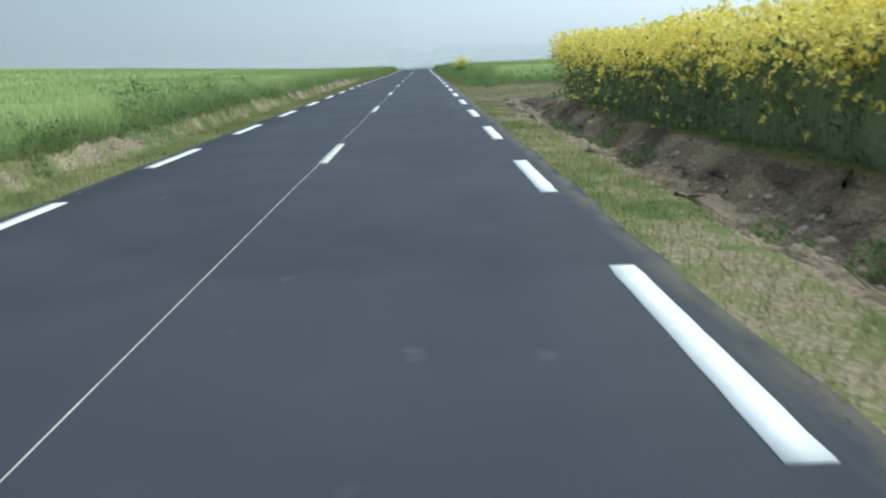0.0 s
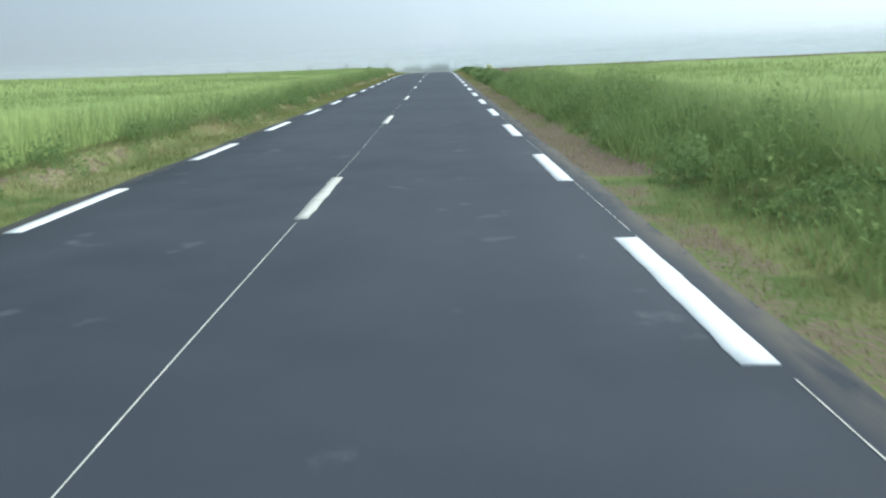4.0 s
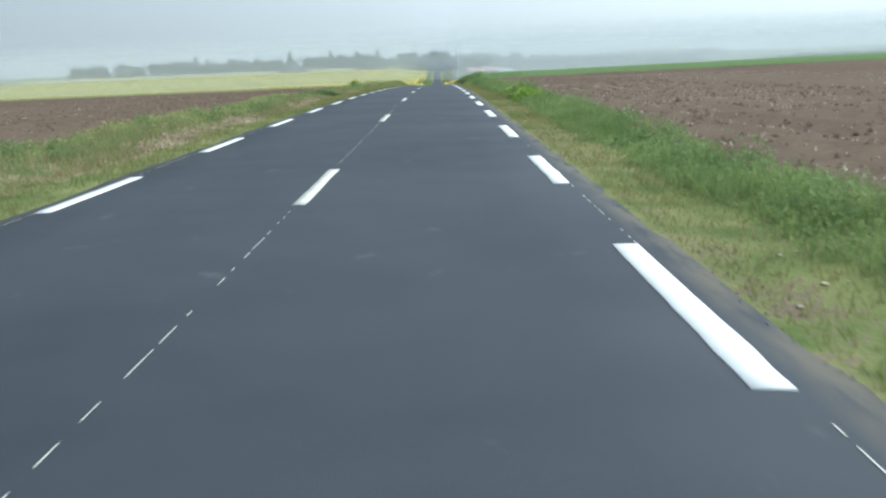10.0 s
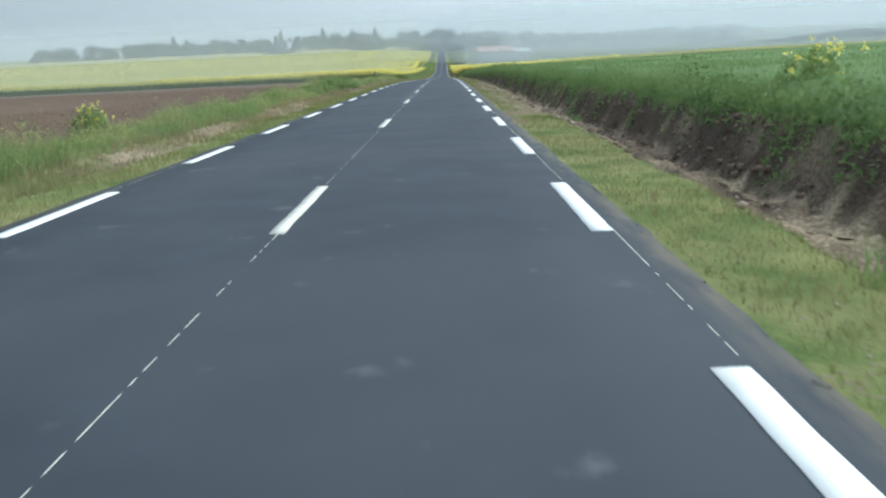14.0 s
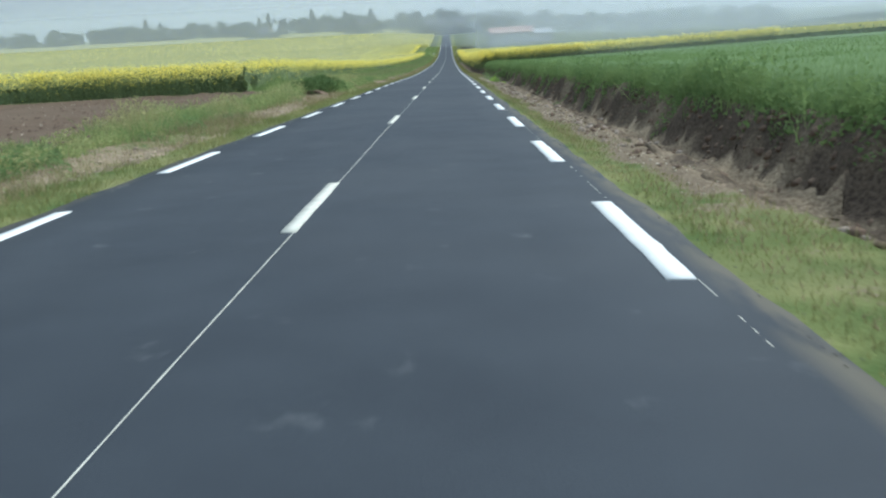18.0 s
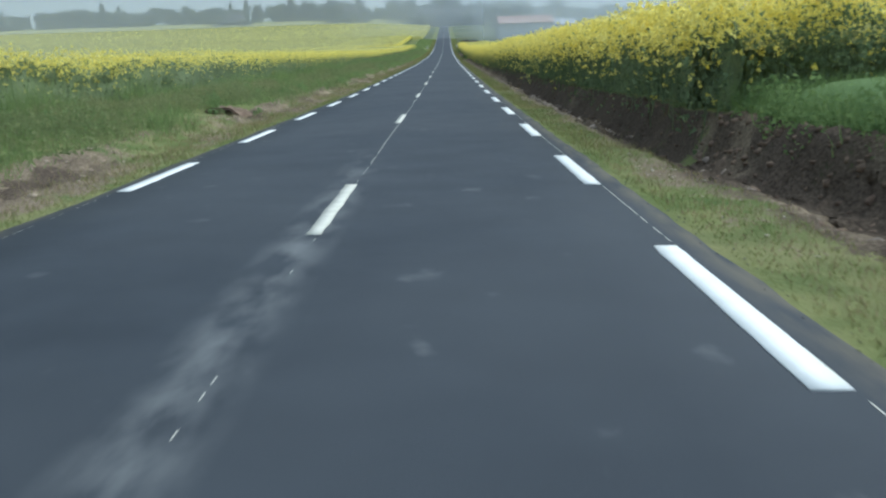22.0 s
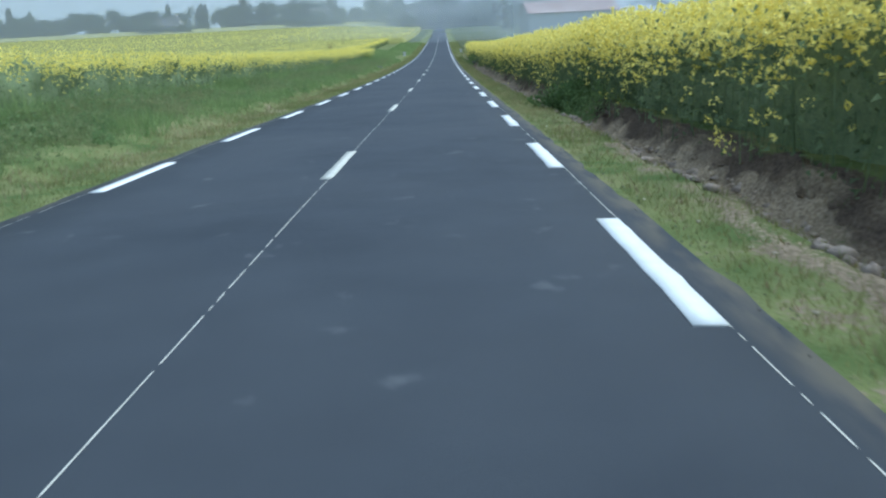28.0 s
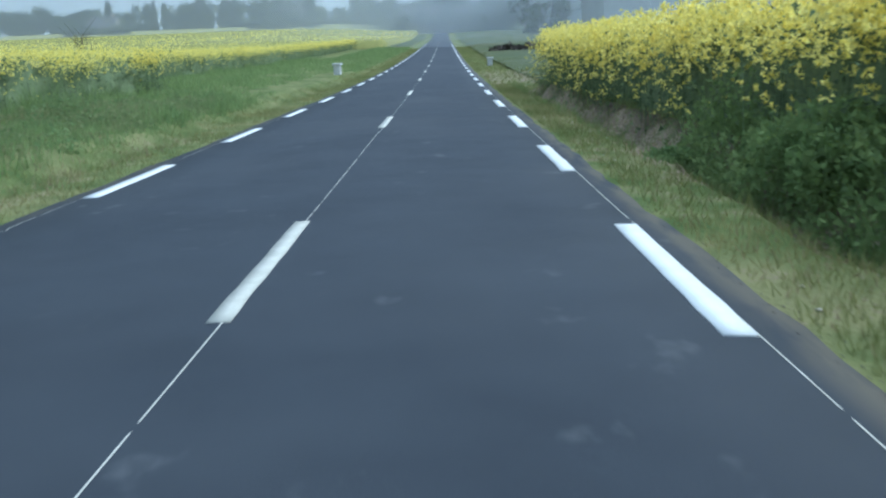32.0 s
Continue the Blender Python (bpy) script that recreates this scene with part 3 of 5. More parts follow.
part("guide_line", ribbon("guide_line", (-0.06, 0.03, -0.06, 0.0, 0.05, 0.035, 0.02), -10, 960, 0.009, ((0, 1), (95, 1), (110, 0.6), (330, 0.55), (390, 1), (496, 1), (500, 0.12), (516, 0.12), (521, 1), (590, 1), (604, 0.85), (960, 1)), 1), road, "thin faded white guide line")
part("guide_line", ribbon("guide_line", (X_RIGHT + 0.085,) * 7, -10, 900, 0.008, ((0, 0), (60, 0.3), (80, 0.8), (150, 0.7), (240, 0.6), (250, 0.1), (300, 0.3), (350, 1), (400, 1), (420, 0.4), (480, 0.8), (560, 0.95), (592, 0.9), (600, 0.15), (626, 0.15), (640, 0.9), (900, 1)), 2), road, "thin faded white guide line")
part("guide_line", ribbon("guide_line", (X_LEFT - 0.085,) * 7, -10, 900, 0.009, ((0, 0.2), (100, 0.3), (180, 0.8), (240, 0.9), (400, 0.8), (420, 0.3), (540, 0.5), (620, 0.9), (700, 0.9), (900, 0.5)), 4), road, "thin faded white guide line")

def paint_splash(x, s, w, ln, seed):
    r = np.random.default_rng(seed)
    a = np.linspace(0, 2 * np.pi, 25)[:-1]
    k = 1 + 0.35 * np.sin(3 * a + seed) + r.normal(0, 0.18, 24)
    X, S = x + np.cos(a) * w * k, s + np.sin(a) * ln * k
    v = np.concatenate([[[x, s, float(road_z(s)) + 0.006]], np.stack([X, S, road_z(S) - 0.018 * np.abs(X) + 0.005], 1)])
    f = [(0, i + 1, (i + 1) % 24 + 1) for i in range(24)]
    part("paint_splash", mesh_np("paint_splash", v, f, OLD_PAINT), road, "spilt white road paint")

for k, (x, s, w, ln) in enumerate([(0.03, 557.6, 0.03, 0.32), (0.02, 445.0, 0.022, 0.16), (2.79, 49.1, 0.05, 0.09)]):
    paint_splash(x, s, w, ln, k)

# ---- plants ----
def unit(n):
    v = RNG.normal(size=(n, 3))
    return v / np.linalg.norm(v, axis=1, keepdims=True)

def tris(p, h, w, lean=0.3):
    """One plain blade a root: one triangle."""
    n = len(p)
    ang = RNG.uniform(0, 2 * np.pi, n)
    sd = np.stack([np.cos(ang), np.sin(ang), np.zeros(n)], 1) * (w / 2)[:, None]
    tip = p + np.concatenate([RNG.normal(0, lean, (n, 2)) * h[:, None], h[:, None]], 1)
    v = np.stack([p - sd, p + sd, tip], 1).reshape(-1, 3)
    return v, np.arange(3 * n).reshape(n, 3)

def flakes(p, size):
    """One small leaf or petal, a triangle turned at random, a point."""
    n = len(p)
    a = unit(n)
    b = np.cross(a, unit(n))
    b /= np.linalg.norm(b, axis=1, keepdims=True) + 1e-9
    a, b = a * size[:, None], b * (size * 0.62)[:, None]
    v = np.stack([p + 1.15 * a, p - 0.75 * a + b, p - 0.75 * a - b], 1).reshape(-1, 3)
    return v, np.arange(3 * n).reshape(n, 3)

def join(pieces):
    off, vs, fs = 0, [], []
    for v, f in pieces:
        vs.append(v)
        fs.append(f + off)
        off += len(v)
    return np.concatenate(vs), np.concatenate(fs)

def scatter(x0, x1, s0, s1, per_m2, keep=None):
    n = int(abs(x1 - x0) * (s1 - s0) * per_m2)
    x, s = RNG.uniform(min(x0, x1), max(x0, x1), n), RNG.uniform(s0, s1, n)
    if keep is not None:
        k = keep(x, s)
        x, s = x[k], s[k]
    return np.stack([x, s, gz(x, s)], 1)

def crop_xs(near, far):
    a = np.concatenate([np.arange(near, near + 6, 0.4), near + 6 + np.array([0.5, 1.2, 2, 3, 4.5, 7, 10, 15, 22, 32, 50, 80, 130, 200, 300])])
    return np.concatenate([a[a < far], [far]])

def canopy(name, sgn, near, far, s0, s1, height, material, uneven=0.06, step=1.0, skirt=0.0):
    """The closed top of a crop, with its front and ends coming down to the ground."""
    xs_c = crop_xs(near, far)
    ss_c = np.arange(s0, s1 + 0.01, step)
    X, S = np.meshgrid(xs_c, ss_c)
    jit = 0.12 * wave(S * 1.9, X * 0 + 1)
    X = X + np.where(X < near + 2, jit, 0)
    top = height * (1 + uneven * 3 * wave(X * 2.1, S * 1.9) / 3 * 1.2 + uneven * RNG.normal(0, 0.5, X.shape))
    top[:, 0] = max(0.02, skirt * height)
    top[:, 1] *= 0.8 + 0.2 * (skirt > 0)
    top[0] = top[-1] = max(0.02, skirt * height)
    Z = gz(sgn * X, S) + top
    f = grid_faces(len(xs_c), len(ss_c))
    if sgn < 0:
        f = f[:, ::-1]
    return mesh_np(name, np.stack([sgn * X, S, Z], -1).reshape(-1, 3), f, material, True)

def thing(name, label, category, kind="", at=(0, 0, 0), group=""):
    ob = tagged(new(name), label, category, group, kind)
    ob.location = at
    return ob

def wheat_field(label, sgn, near, far, s0, s1, height, sheet_mat, blade_mat, dense=240, leafy=0):
    f = thing("wheat_field", label, "crop field", "stuff")
    part("canopy", canopy("canopy", sgn, near + 0.25, far, s0, s1, height * 0.8, sheet_mat), f)
    p1 = scatter(sgn * near, sgn * (near + 1.2), s0, s1, dense)
    p2 = scatter(sgn * (near + 1.2), sgn * (near + 5), s0, s1, dense * 0.35)
    p3 = scatter(sgn * (near + 5), sgn * (near + 25), s0, s1, dense * 0.04)
    q = []
    for p, w, lo in ((p1, 0.009, 0), (p2, 0.018, 0.5), (p3, 0.03, 0.75)):
        hh = height * RNG.uniform(0.85, 1.12, len(p))
        p[:, 2] += lo * height
        q.append(tris(p, hh * (1 - lo), np.full(len(p), w), 0.24))
    if leafy:
        p = scatter(sgn * (near + 0.1), sgn * (near + 0.6), s0, s1, leafy, lambda x, t: wave(t * 0.9, x * 2) + 0.6 * wave(t * 0.25, x) > RNG.uniform(-1.1, 0.5, len(x)))
        p[:, 2] += height * RNG.uniform(0.0, 1.1, len(p)) * (0.75 + 0.5 * wave(p[:, 1] * 1.3, p[:, 0]))
        q.append(flakes(p, RNG.uniform(0.02, 0.06, len(p))))
    v, fc = join(q)
    part("stalks", mesh_np("stalks", v, fc, blade_mat), f)
    return f

def rape_plants(p, height, heads, petals, leaf_n, petal):
    """Roots to (green, yellow) geometry: stalk, leaves below, flower heads above."""
    n = len(p)
    h = height * RNG.uniform(0.8, 1.1, n)
    green = [tris(p, h, np.full(n, 0.018), 0.1)]
    lp = np.repeat(p, leaf_n, 0)
    lh = np.repeat(h, leaf_n)
    m = len(lp)
    lp = lp + np.stack([RNG.normal(0, 0.22, m), RNG.normal(0, 0.22, m), lh * RNG.uniform(0.03, 0.95, m)], 1)
    green.append(flakes(lp, RNG.uniform(0.022, 0.06, m)))
    hp = np.repeat(p, heads, 0)
    hh = np.repeat(h, heads)
    m = len(hp)
    hp = hp + np.stack([RNG.normal(0, 0.22, m), RNG.normal(0, 0.22, m), hh * (1.06 - np.abs(RNG.normal(0, np.where(RNG.random(m) < 0.85, 0.17, 0.36), m)))], 1)
    fp = np.repeat(hp, petals, 0)
    fp = fp + RNG.normal(0, 0.022, fp.shape)
    return join(green), flakes(fp, RNG.uniform(0.6, 1.2, len(fp)) * petal)

def thicket(x0, x1, s0, s1, top, across=False):
    """The dark tangle of stalks inside a rapeseed edge, an uneven upright sheet."""
    n = max(3, int(max(abs(x1 - x0), abs(s1 - s0)) / 0.4))
    u = np.linspace(0, 1, n)
    if across:
        u = u ** 2.5
    zz, uu = np.meshgrid(np.linspace(-0.05, 1, 6), u)
    X = x0 + (x1 - x0) * uu + (0 if across else 1) * 0.1 * RNG.normal(size=uu.shape)
    S = s0 + (s1 - s0) * uu + (1 if across else 0) * 0.1 * RNG.normal(size=uu.shape)
    zt = zz * top * (1 + 0.08 * RNG.normal(size=uu.shape) * (zz > 0.5))
    return np.stack([X, S, gz(X, S) + zt], -1).reshape(-1, 3), grid_faces(6, n)

def rape_field(label, sgn, near, far, s0, s1, height=1.35, rows=1.3, per_m2=11, heads=19, petals=6, petal=0.03, top=18, leaves_n=19, front=0.68):
    f = thing("rapeseed_field", label, "crop field", "stuff")
    part("canopy", canopy("canopy", sgn, near + rows * 0.8, far, s0 + 1.9, s1 - 1.2, height * 0.88, RAPE_SHEET, 0.1, 1.0, 0.6), f, "dense yellow flowering canopy")
    walls = [thicket(sgn * (near + rows * 0.55), sgn * (near + rows * 0.55), s0 + 0.5, s1 - 1.8, height * 0.84),
             thicket(sgn * (near + 0.4), sgn * far, s0 + 2.1, s0 + 2.1, height * 0.55, True), thicket(sgn * (near + rows), sgn * far, s1 - 1.6, s1 - 1.6, height * 0.5, True)]
    part("thicket", mesh_np("thicket", *join(walls), THICKET), f, "dark tangle of stalks")
    green, yellow = rape_plants(scatter(sgn * near, sgn * (near + rows), s0, s1, per_m2), height, heads, petals, leaves_n, petal)
    green2, yellow2 = rape_plants(np.concatenate([scatter(sgn * (near + rows), sgn * (near + 34), s0, s0 + 1.8, 10), scatter(sgn * (near + rows), sgn * (near + 12), s0, s0 + 2.6, 12), scatter(sgn * near, sgn * (near + 9), s1 - 1.8, s1, 14)]), height, 9, petals, leaves_n * 2, petal)
    curtain = [green, green2]
    for xa, xb, d, size in ((near - 0.1, near + 40, 85, 0.055), (near + 40, near + 170, 22, 0.13)):
        c = scatter(sgn * xa, sgn * xb, s0 - 0.1, s0 + 1.2, d)
        c[:, 2] += height * RNG.random(len(c)) * 0.72
        curtain.append(flakes(c, RNG.uniform(0.5, 1.4, len(c)) * size))
    part("leaves", mesh_np("leaves", *join(curtain), RAPE_LEAF), f, "green stalks and leaves")
    t1 = scatter(sgn * (near + rows), sgn * (near + 6), s0, s1, top)
    t2 = scatter(sgn * (near + 6), sgn * (near + 22), s0, s1, top * 0.2)
    e1 = scatter(sgn * (near + 30), sgn * (near + 160), s0 + 0.2, s0 + 1.6, 4)
    e0 = scatter(sgn * (near + 0.3), sgn * (near + 30), s0 + 0.1, s0 + 1.5, 26)
    fl = [yellow, yellow2]
    for t, k, lo in ((t1, 0.045, 0.84), (t2, 0.09, 0.84), (e1, 0.07, 0.8), (e0, 0.05, front)):
        t[:, 2] += height * RNG.uniform(lo, 1.04, len(t))
        fl.append(flakes(t, RNG.uniform(0.6, 1.3, len(t)) * k))
    part("flowers", mesh_np("flowers", *join(fl), RAPE_FLOWER), f, "bright yellow flower heads")
    return f

# left: green wheat, ploughed soil, then a grassy strip and rapeseed
wheat_field("green wheat on a low earth bank", -1, 4.3, 400, -40, 206, 0.72, WHEAT_SHEET, WHEAT)
# right: rapeseed, a field track, wheat, ploughed soil, short crop, rapeseed
rape_field("tall yellow rapeseed at the road's edge", 1, 5.2, 120, -30, 20, 1.6, heads=25, petal=0.035)
wheat_field("green wheat behind tall weeds", 1, 4.7, 400, 41, 134, 0.7, WHEAT_SHEET, WHEAT)
crop = wheat_field("short dark green crop above a dug ditch", 1, 5.25, 400, 329, 520.6, 0.55, DARKCROP_SHEET, DARKCROP, 210, 330)
crop.name = "leafy_crop_field"
rape_field("tall yellow rapeseed above a dug ditch", 1, 4.85, 400, 520, 779, 1.75, heads=25, top=24, petal=0.036)
low_bloom = thing("low_rapeseed_flowers", "yellow flower heads low on the rapeseed's roadside face", "crop", "stuff")
c = scatter(4.5, 4.95, 540, 779, 16, lambda x, t: (np.abs(t - 740) > 17) & (lumpy(t * 0.45, t * 0 + 2) + 0.5 * lumpy(t * 1.3, t * 0) + np.clip((t - 690) / 120, 0, 0.5) > RNG.uniform(-0.15, 0.75, len(x))))
c[:, 2] += 1.75 * RNG.uniform(0.25, 0.75, len(c)) ** 0.8
c = np.repeat(c, 9, 0) + RNG.normal(0, 0.045, (len(c) * 9, 3))
part("flowers", mesh_np("flowers", *flakes(c, RNG.uniform(0.016, 0.036, len(c))), RAPE_FLOWER), low_bloom)
for near, s0, s1 in ((8.2, 461, 775), (13.0, 775, 893)):
    rape_field("yellow rapeseed behind a grassy strip", -1, near, 400, s0, s1, 1.4, rows=1.3, per_m2=9, heads=13, petals=5, petal=0.03, top=14, leaves_n=9, front=0.45 if s0 < 700 else 0.35)
far_rape = thing("rapeseed_field", "yellow rapeseed reaching back to the village trees", "crop field", "stuff")
part("canopy", canopy("canopy", -1, 8.6, 400, 893, 1145, 1.25, RAPE_SHEET, 0.08, 2.0), far_rape, "dense yellow flowering canopy")
bloom = []
for x0, x1, s0, s1, per, size in ((-90, -29, 590, 775, 1.6, 0.1), (-400, -34, 775, 893, 0.5, 0.14), (-400, -10, 893, 1145, 0.3, 0.22)):
    c = scatter(x0, x1, s0, s1, per)
    c[:, 2] += RNG.uniform(1.12, 1.42, len(c))
    bloom.append(flakes(c, RNG.uniform(0.6, 1.4, len(c)) * size))
part("flowers", mesh_np("flowers", *join(bloom), RAPE_FLOWER), far_rape, "bright yellow flower heads")
meadow = thing("far_meadow", "green meadow rising to the village", "field", "stuff")
part("grass_cover", sheet("grass_cover", np.array([-13.0, -11, -9, -7, -5]), np.arange(893, 1160, 6.0), lambda x, t: gz(x, t) + 0.1, MEADOW).data, meadow)
part("grass_cover", sheet("grass_cover", np.concatenate([np.arange(5.3, 12.1, 0.7), FAR_X[:-1]]), np.concatenate([np.arange(780, 900, 10.0), np.arange(900, 1200, 10), [1250, 1350, 1500]]), lambda x, t: gz(x, t) - 0.02 + 0.17 * np.clip((t - 781) / 25, 0, 1), MEADOW).data, meadow)
for o in [o for o in scene.objects if o.name.startswith("grass_cover") and o.parent is None]:
    bpy.data.objects.remove(o)

def plough_field(label, sgn, near, far, s0, s1):
    f = tagged(new("ploughed_field", None), label, "ploughed field", kind="stuff")
    xs_c = crop_xs(near, far)
    ss_c = np.arange(s0, s1 + 0.1, 0.7)
    X, S = np.meshgrid(xs_c, ss_c)
    Z = gz(sgn * X, S) + 0.09 + np.where(X < near + 30, 0.055 * wave(X * 4.2, S * 0.25) + RNG.normal(0, 0.018, X.shape), 0)
    Z[:, 0] -= 0.1
    fc = grid_faces(len(xs_c), len(ss_c))
    part("soil", mesh_np("soil", np.stack([sgn * X, S, Z], -1).reshape(-1, 3), fc[:, ::-1] if sgn < 0 else fc, PLOUGH, True), f)
    p = scatter(sgn * near, sgn * (near + 9), s0, s1, 5)
    n = len(p)
    r = RNG.uniform(0.02, 0.08, n)
    oc = np.array([[1, 0, 0], [0, 1, 0], [-1, 0, 0], [0, -1, 0], [0, 0, 0.8], [0, 0, -0.3]])
    v = (p[:, None] + np.array([0, 0, 0.1]) + oc[None] * r[:, None, None] * RNG.uniform(0.6, 1.4, (n, 6, 1))).reshape(-1, 3)
    i = np.arange(n)[:, None] * 6
    fc = np.concatenate([i + [0, 1, 4], i + [1, 2, 4], i + [2, 3, 4], i + [3, 0, 4]])
    part("clods", mesh_np("clods", v, fc, CLOD), f, "dry clods of earth")
    p = scatter(sgn * near, sgn * (near + 18), s0, s1, 26 if sgn > 0 else 5, lambda x, s: (np.abs((np.abs(x) + 0.06 * s) % 0.75 - 0.37) < 0.1) & (wave(x * 0.23, s * 0.17) > RNG.uniform(-0.9, 0.6, len(x))))
    if sgn > 0:
        p = np.concatenate([p, scatter(near + 0.2, near + 6, 150, 270, 90, lambda x, s: (np.abs((x + 0.06 * s) % 0.75 - 0.37) < 0.08) & (wave(x * 0.4, s * 0.5) > RNG.uniform(-0.8, 0.6, len(x))))])
    p[:, 2] += 0.085
    v, fc = tris(p, RNG.uniform(0.03, 0.085, len(p)), np.full(len(p), 0.028), 0.5)
    part("stubble", mesh_np("stubble", v, fc, STUBBLE), f, "pale straw stubble")
    return f

plough_field("brown ploughed soil with pale stubble", 1, 4.7, 500, 135, 328)
plough_field("brown ploughed soil behind a grassy verge", -1, 6.2, 500, 207, 460)

def off_holes(x, t):
    ok = np.ones(len(x), bool)
    for hx, ht, w, deep in HOLES:
        ok &= (np.abs(t - ht + 1.5) > w * 0.5 + (2.2 if ht < 700 else 0.3)) | (np.abs(x - hx - 0.3) > 0.85)
    return ok & ((np.abs(x + 4.8) > 0.9) | (np.abs(t - 786) > 12))

# verge grass along both sides, taller weeds where the banks are overgrown
def verge(name, label, pieces, material, lean=0.35):
    q = []
    for x0, x1, s0, s1, d, h, w in pieces:
        p = scatter(x0, x1, s0, s1, d, lambda x, t: (wave(x * 1.5, t * 0.8) + 0.5 * wave(t * 0.21, x) > RNG.uniform(-1.5, 0.2, len(x))) & (soil_values(x, t)[0] < RNG.uniform(0.25, 1.05, len(x))) & (off_holes(x, t) if h > 0.3 else True))
        hh = h * RNG.uniform(0.35, 1.2, len(p)) * (0.85 + 0.45 * wave(p[:, 0] * 0.8, p[:, 1] * 0.45))
        if h > 0.3:
            hh *= np.clip(0.62 + 0.75 * wave(p[:, 0] * 1.1 + 3, p[:, 1] * 0.7) + 0.35 * wave(p[:, 1] * 0.13, p[:, 0] * 0.4), 0.22, 1.35)
        q.append(tris(p, np.maximum(hh, 0.02), np.full(len(p), w), lean))
    ob = thing(name, label, "grass", "stuff")
    part("blades", mesh_np("blades", *join(q), material), ob)
    return ob

verge("verge_grass", "short yellowish green grass along the road", [
    (3.05, 4.3, -15, 24, 380, 0.1, 0.009), (3.1, 9.5, 22, 43, 110, 0.09, 0.014), (3.1, 4.1, 43, 330, 420, 0.1, 0.009), (3.1, 4.4, 330, 520, 380, 0.08, 0.009), (3.1, 4.3, 520, 742, 400, 0.1, 0.009), (3.1, 5.3, 742, 781, 380, 0.15, 0.011),
    (3.1, 8.0, 780, 900, 40, 0.2, 0.04), (-4.5, -3.0, -15, 217, 330, 0.11, 0.009), (-4.9, -3.0, 217, 460, 300, 0.13, 0.01), (-4.4, -3.0, 460, 900, 300, 0.11, 0.01)], GRASS)
verge("tall_grass", "tall uneven green grass and weeds", [
    (3.7, 5.0, 40, 134, 300, 0.55, 0.016), (4.6, 16, 38.6, 42.4, 180, 0.7, 0.018), (3.9, 5.2, 128, 170, 150, 0.38, 0.016), (3.9, 5.3, 170, 198, 200, 0.3, 0.014), (3.9, 5.1, 198, 256, 280, 0.33, 0.014), (4.0, 5.2, 256, 330, 260, 0.42, 0.016),
    (5.1, 5.6, 329, 519, 210, 0.42, 0.018), (3.8, 5.3, 724, 749, 30, 0.2, 0.014), (3.8, 5.3, 754, 781, 110, 0.28, 0.014), (4.25, 5.3, 666.5, 672, 340, 0.9, 0.02), (4.5, 5.4, 750, 754, 160, 0.5, 0.02),
    (-8.5, -4.3, 460, 770, 140, 0.42, 0.022), (-8.7, -7.3, 461, 770, 120, 0.75, 0.02), (-15.2, -4.3, 763, 836, 60, 0.42, 0.03), (-9.8, -4.3, 836, 895, 60, 0.42, 0.035), (-5.2, -4.3, 207, 234, 120, 0.3, 0.02), (-6.6, -4.3, 234, 330, 80, 0.3, 0.02), (-6.8, -4.6, 330, 356, 190, 0.55, 0.02), (-6.9, -5.3, 356, 398, 190, 0.6, 0.02), (-6.8, -4.8, 398, 462, 190, 0.5, 0.02), (-4.7, -4.1, -20, 186, 300, 0.45, 0.018), (-4.9, -4.4, 186, 206, 120, 0.3, 0.018)], TALL)

verge("dry_grass", "dry straw-coloured grass on the verge", [
    (-6.2, -3.9, 214, 340, 170, 0.22, 0.014), (-5.2, -3.8, 340, 462, 200, 0.24, 0.014), (-4.7, -3.2, 470, 650, 120, 0.14, 0.014), (-4.4, -3.4, 650, 760, 60, 0.14, 0.014), (-4.5, -3.8, -15, 214, 170, 0.17, 0.012), (3.3, 4.2, 41, 170, 40, 0.12, 0.012), (3.3, 4.9, 170, 200, 110, 0.16, 0.012), (3.15, 4.2, 200, 330, 70, 0.1, 0.012), (3.15, 4.2, 330, 400, 60, 0.09, 0.012), (3.2, 4.35, 400, 520, 170, 0.09, 0.012), (3.2, 4.0, 520, 780, 70, 0.12, 0.012)], STRAW)

def leafy_bush(name, label, x, t, height, width, leaf_mat, flowers=0, seed=0):
    """A clump of stems with many small leaves, some with yellow heads."""
    n = int((850 if flowers else 1900) * height * width + 80)
    ob = thing(name, label, "plant")
    z0 = float(gz(x, t))
    r = np.random.default_rng(seed + 100)
    u = r.random(n) ** 0.7
    ang, rad = r.uniform(0, 6.28, n), np.sqrt(r.random(n)) * width / 2
    lump = 1 + 0.35 * np.sin(3 * ang + seed) + 0.2 * np.sin(7 * ang)
    p = np.stack([np.cos(ang) * rad * lump, np.sin(ang) * rad * lump, u * height * (1 - 0.5 * (rad / (width / 2)) ** 2)], 1)
    v, f = flakes(p, r.uniform(0.025, 0.07, n))
    part("foliage", mesh_np("foliage", v, f, leaf_mat), ob)
    k = 14
    q = np.stack([r.normal(0, width / 6, k), r.normal(0, width / 6, k), np.zeros(k)], 1)
    part("stem_tangle", mesh_np("stem_tangle", *tris(q, np.full(k, height * 0.9), np.full(k, 0.025), 0.15), leaf_mat), ob)
    if flowers:
        c = np.stack([r.normal(0, width / 3.2, flowers), r.normal(0, width / 3.2, flowers), height * r.uniform(0.5, 1.1, flowers)], 1)
        c = np.repeat(c, 7, 0) + r.normal(0, 0.03, (flowers * 7, 3))
        part("bloom", mesh_np("bloom", *flakes(c, r.uniform(0.018, 0.035, len(c))), RAPE_FLOWER), ob, "bright yellow flower heads")
    for o in ob.children:
        tagged(o, kind="stuff")
    ob.location = (x, t, z0)
    return ob

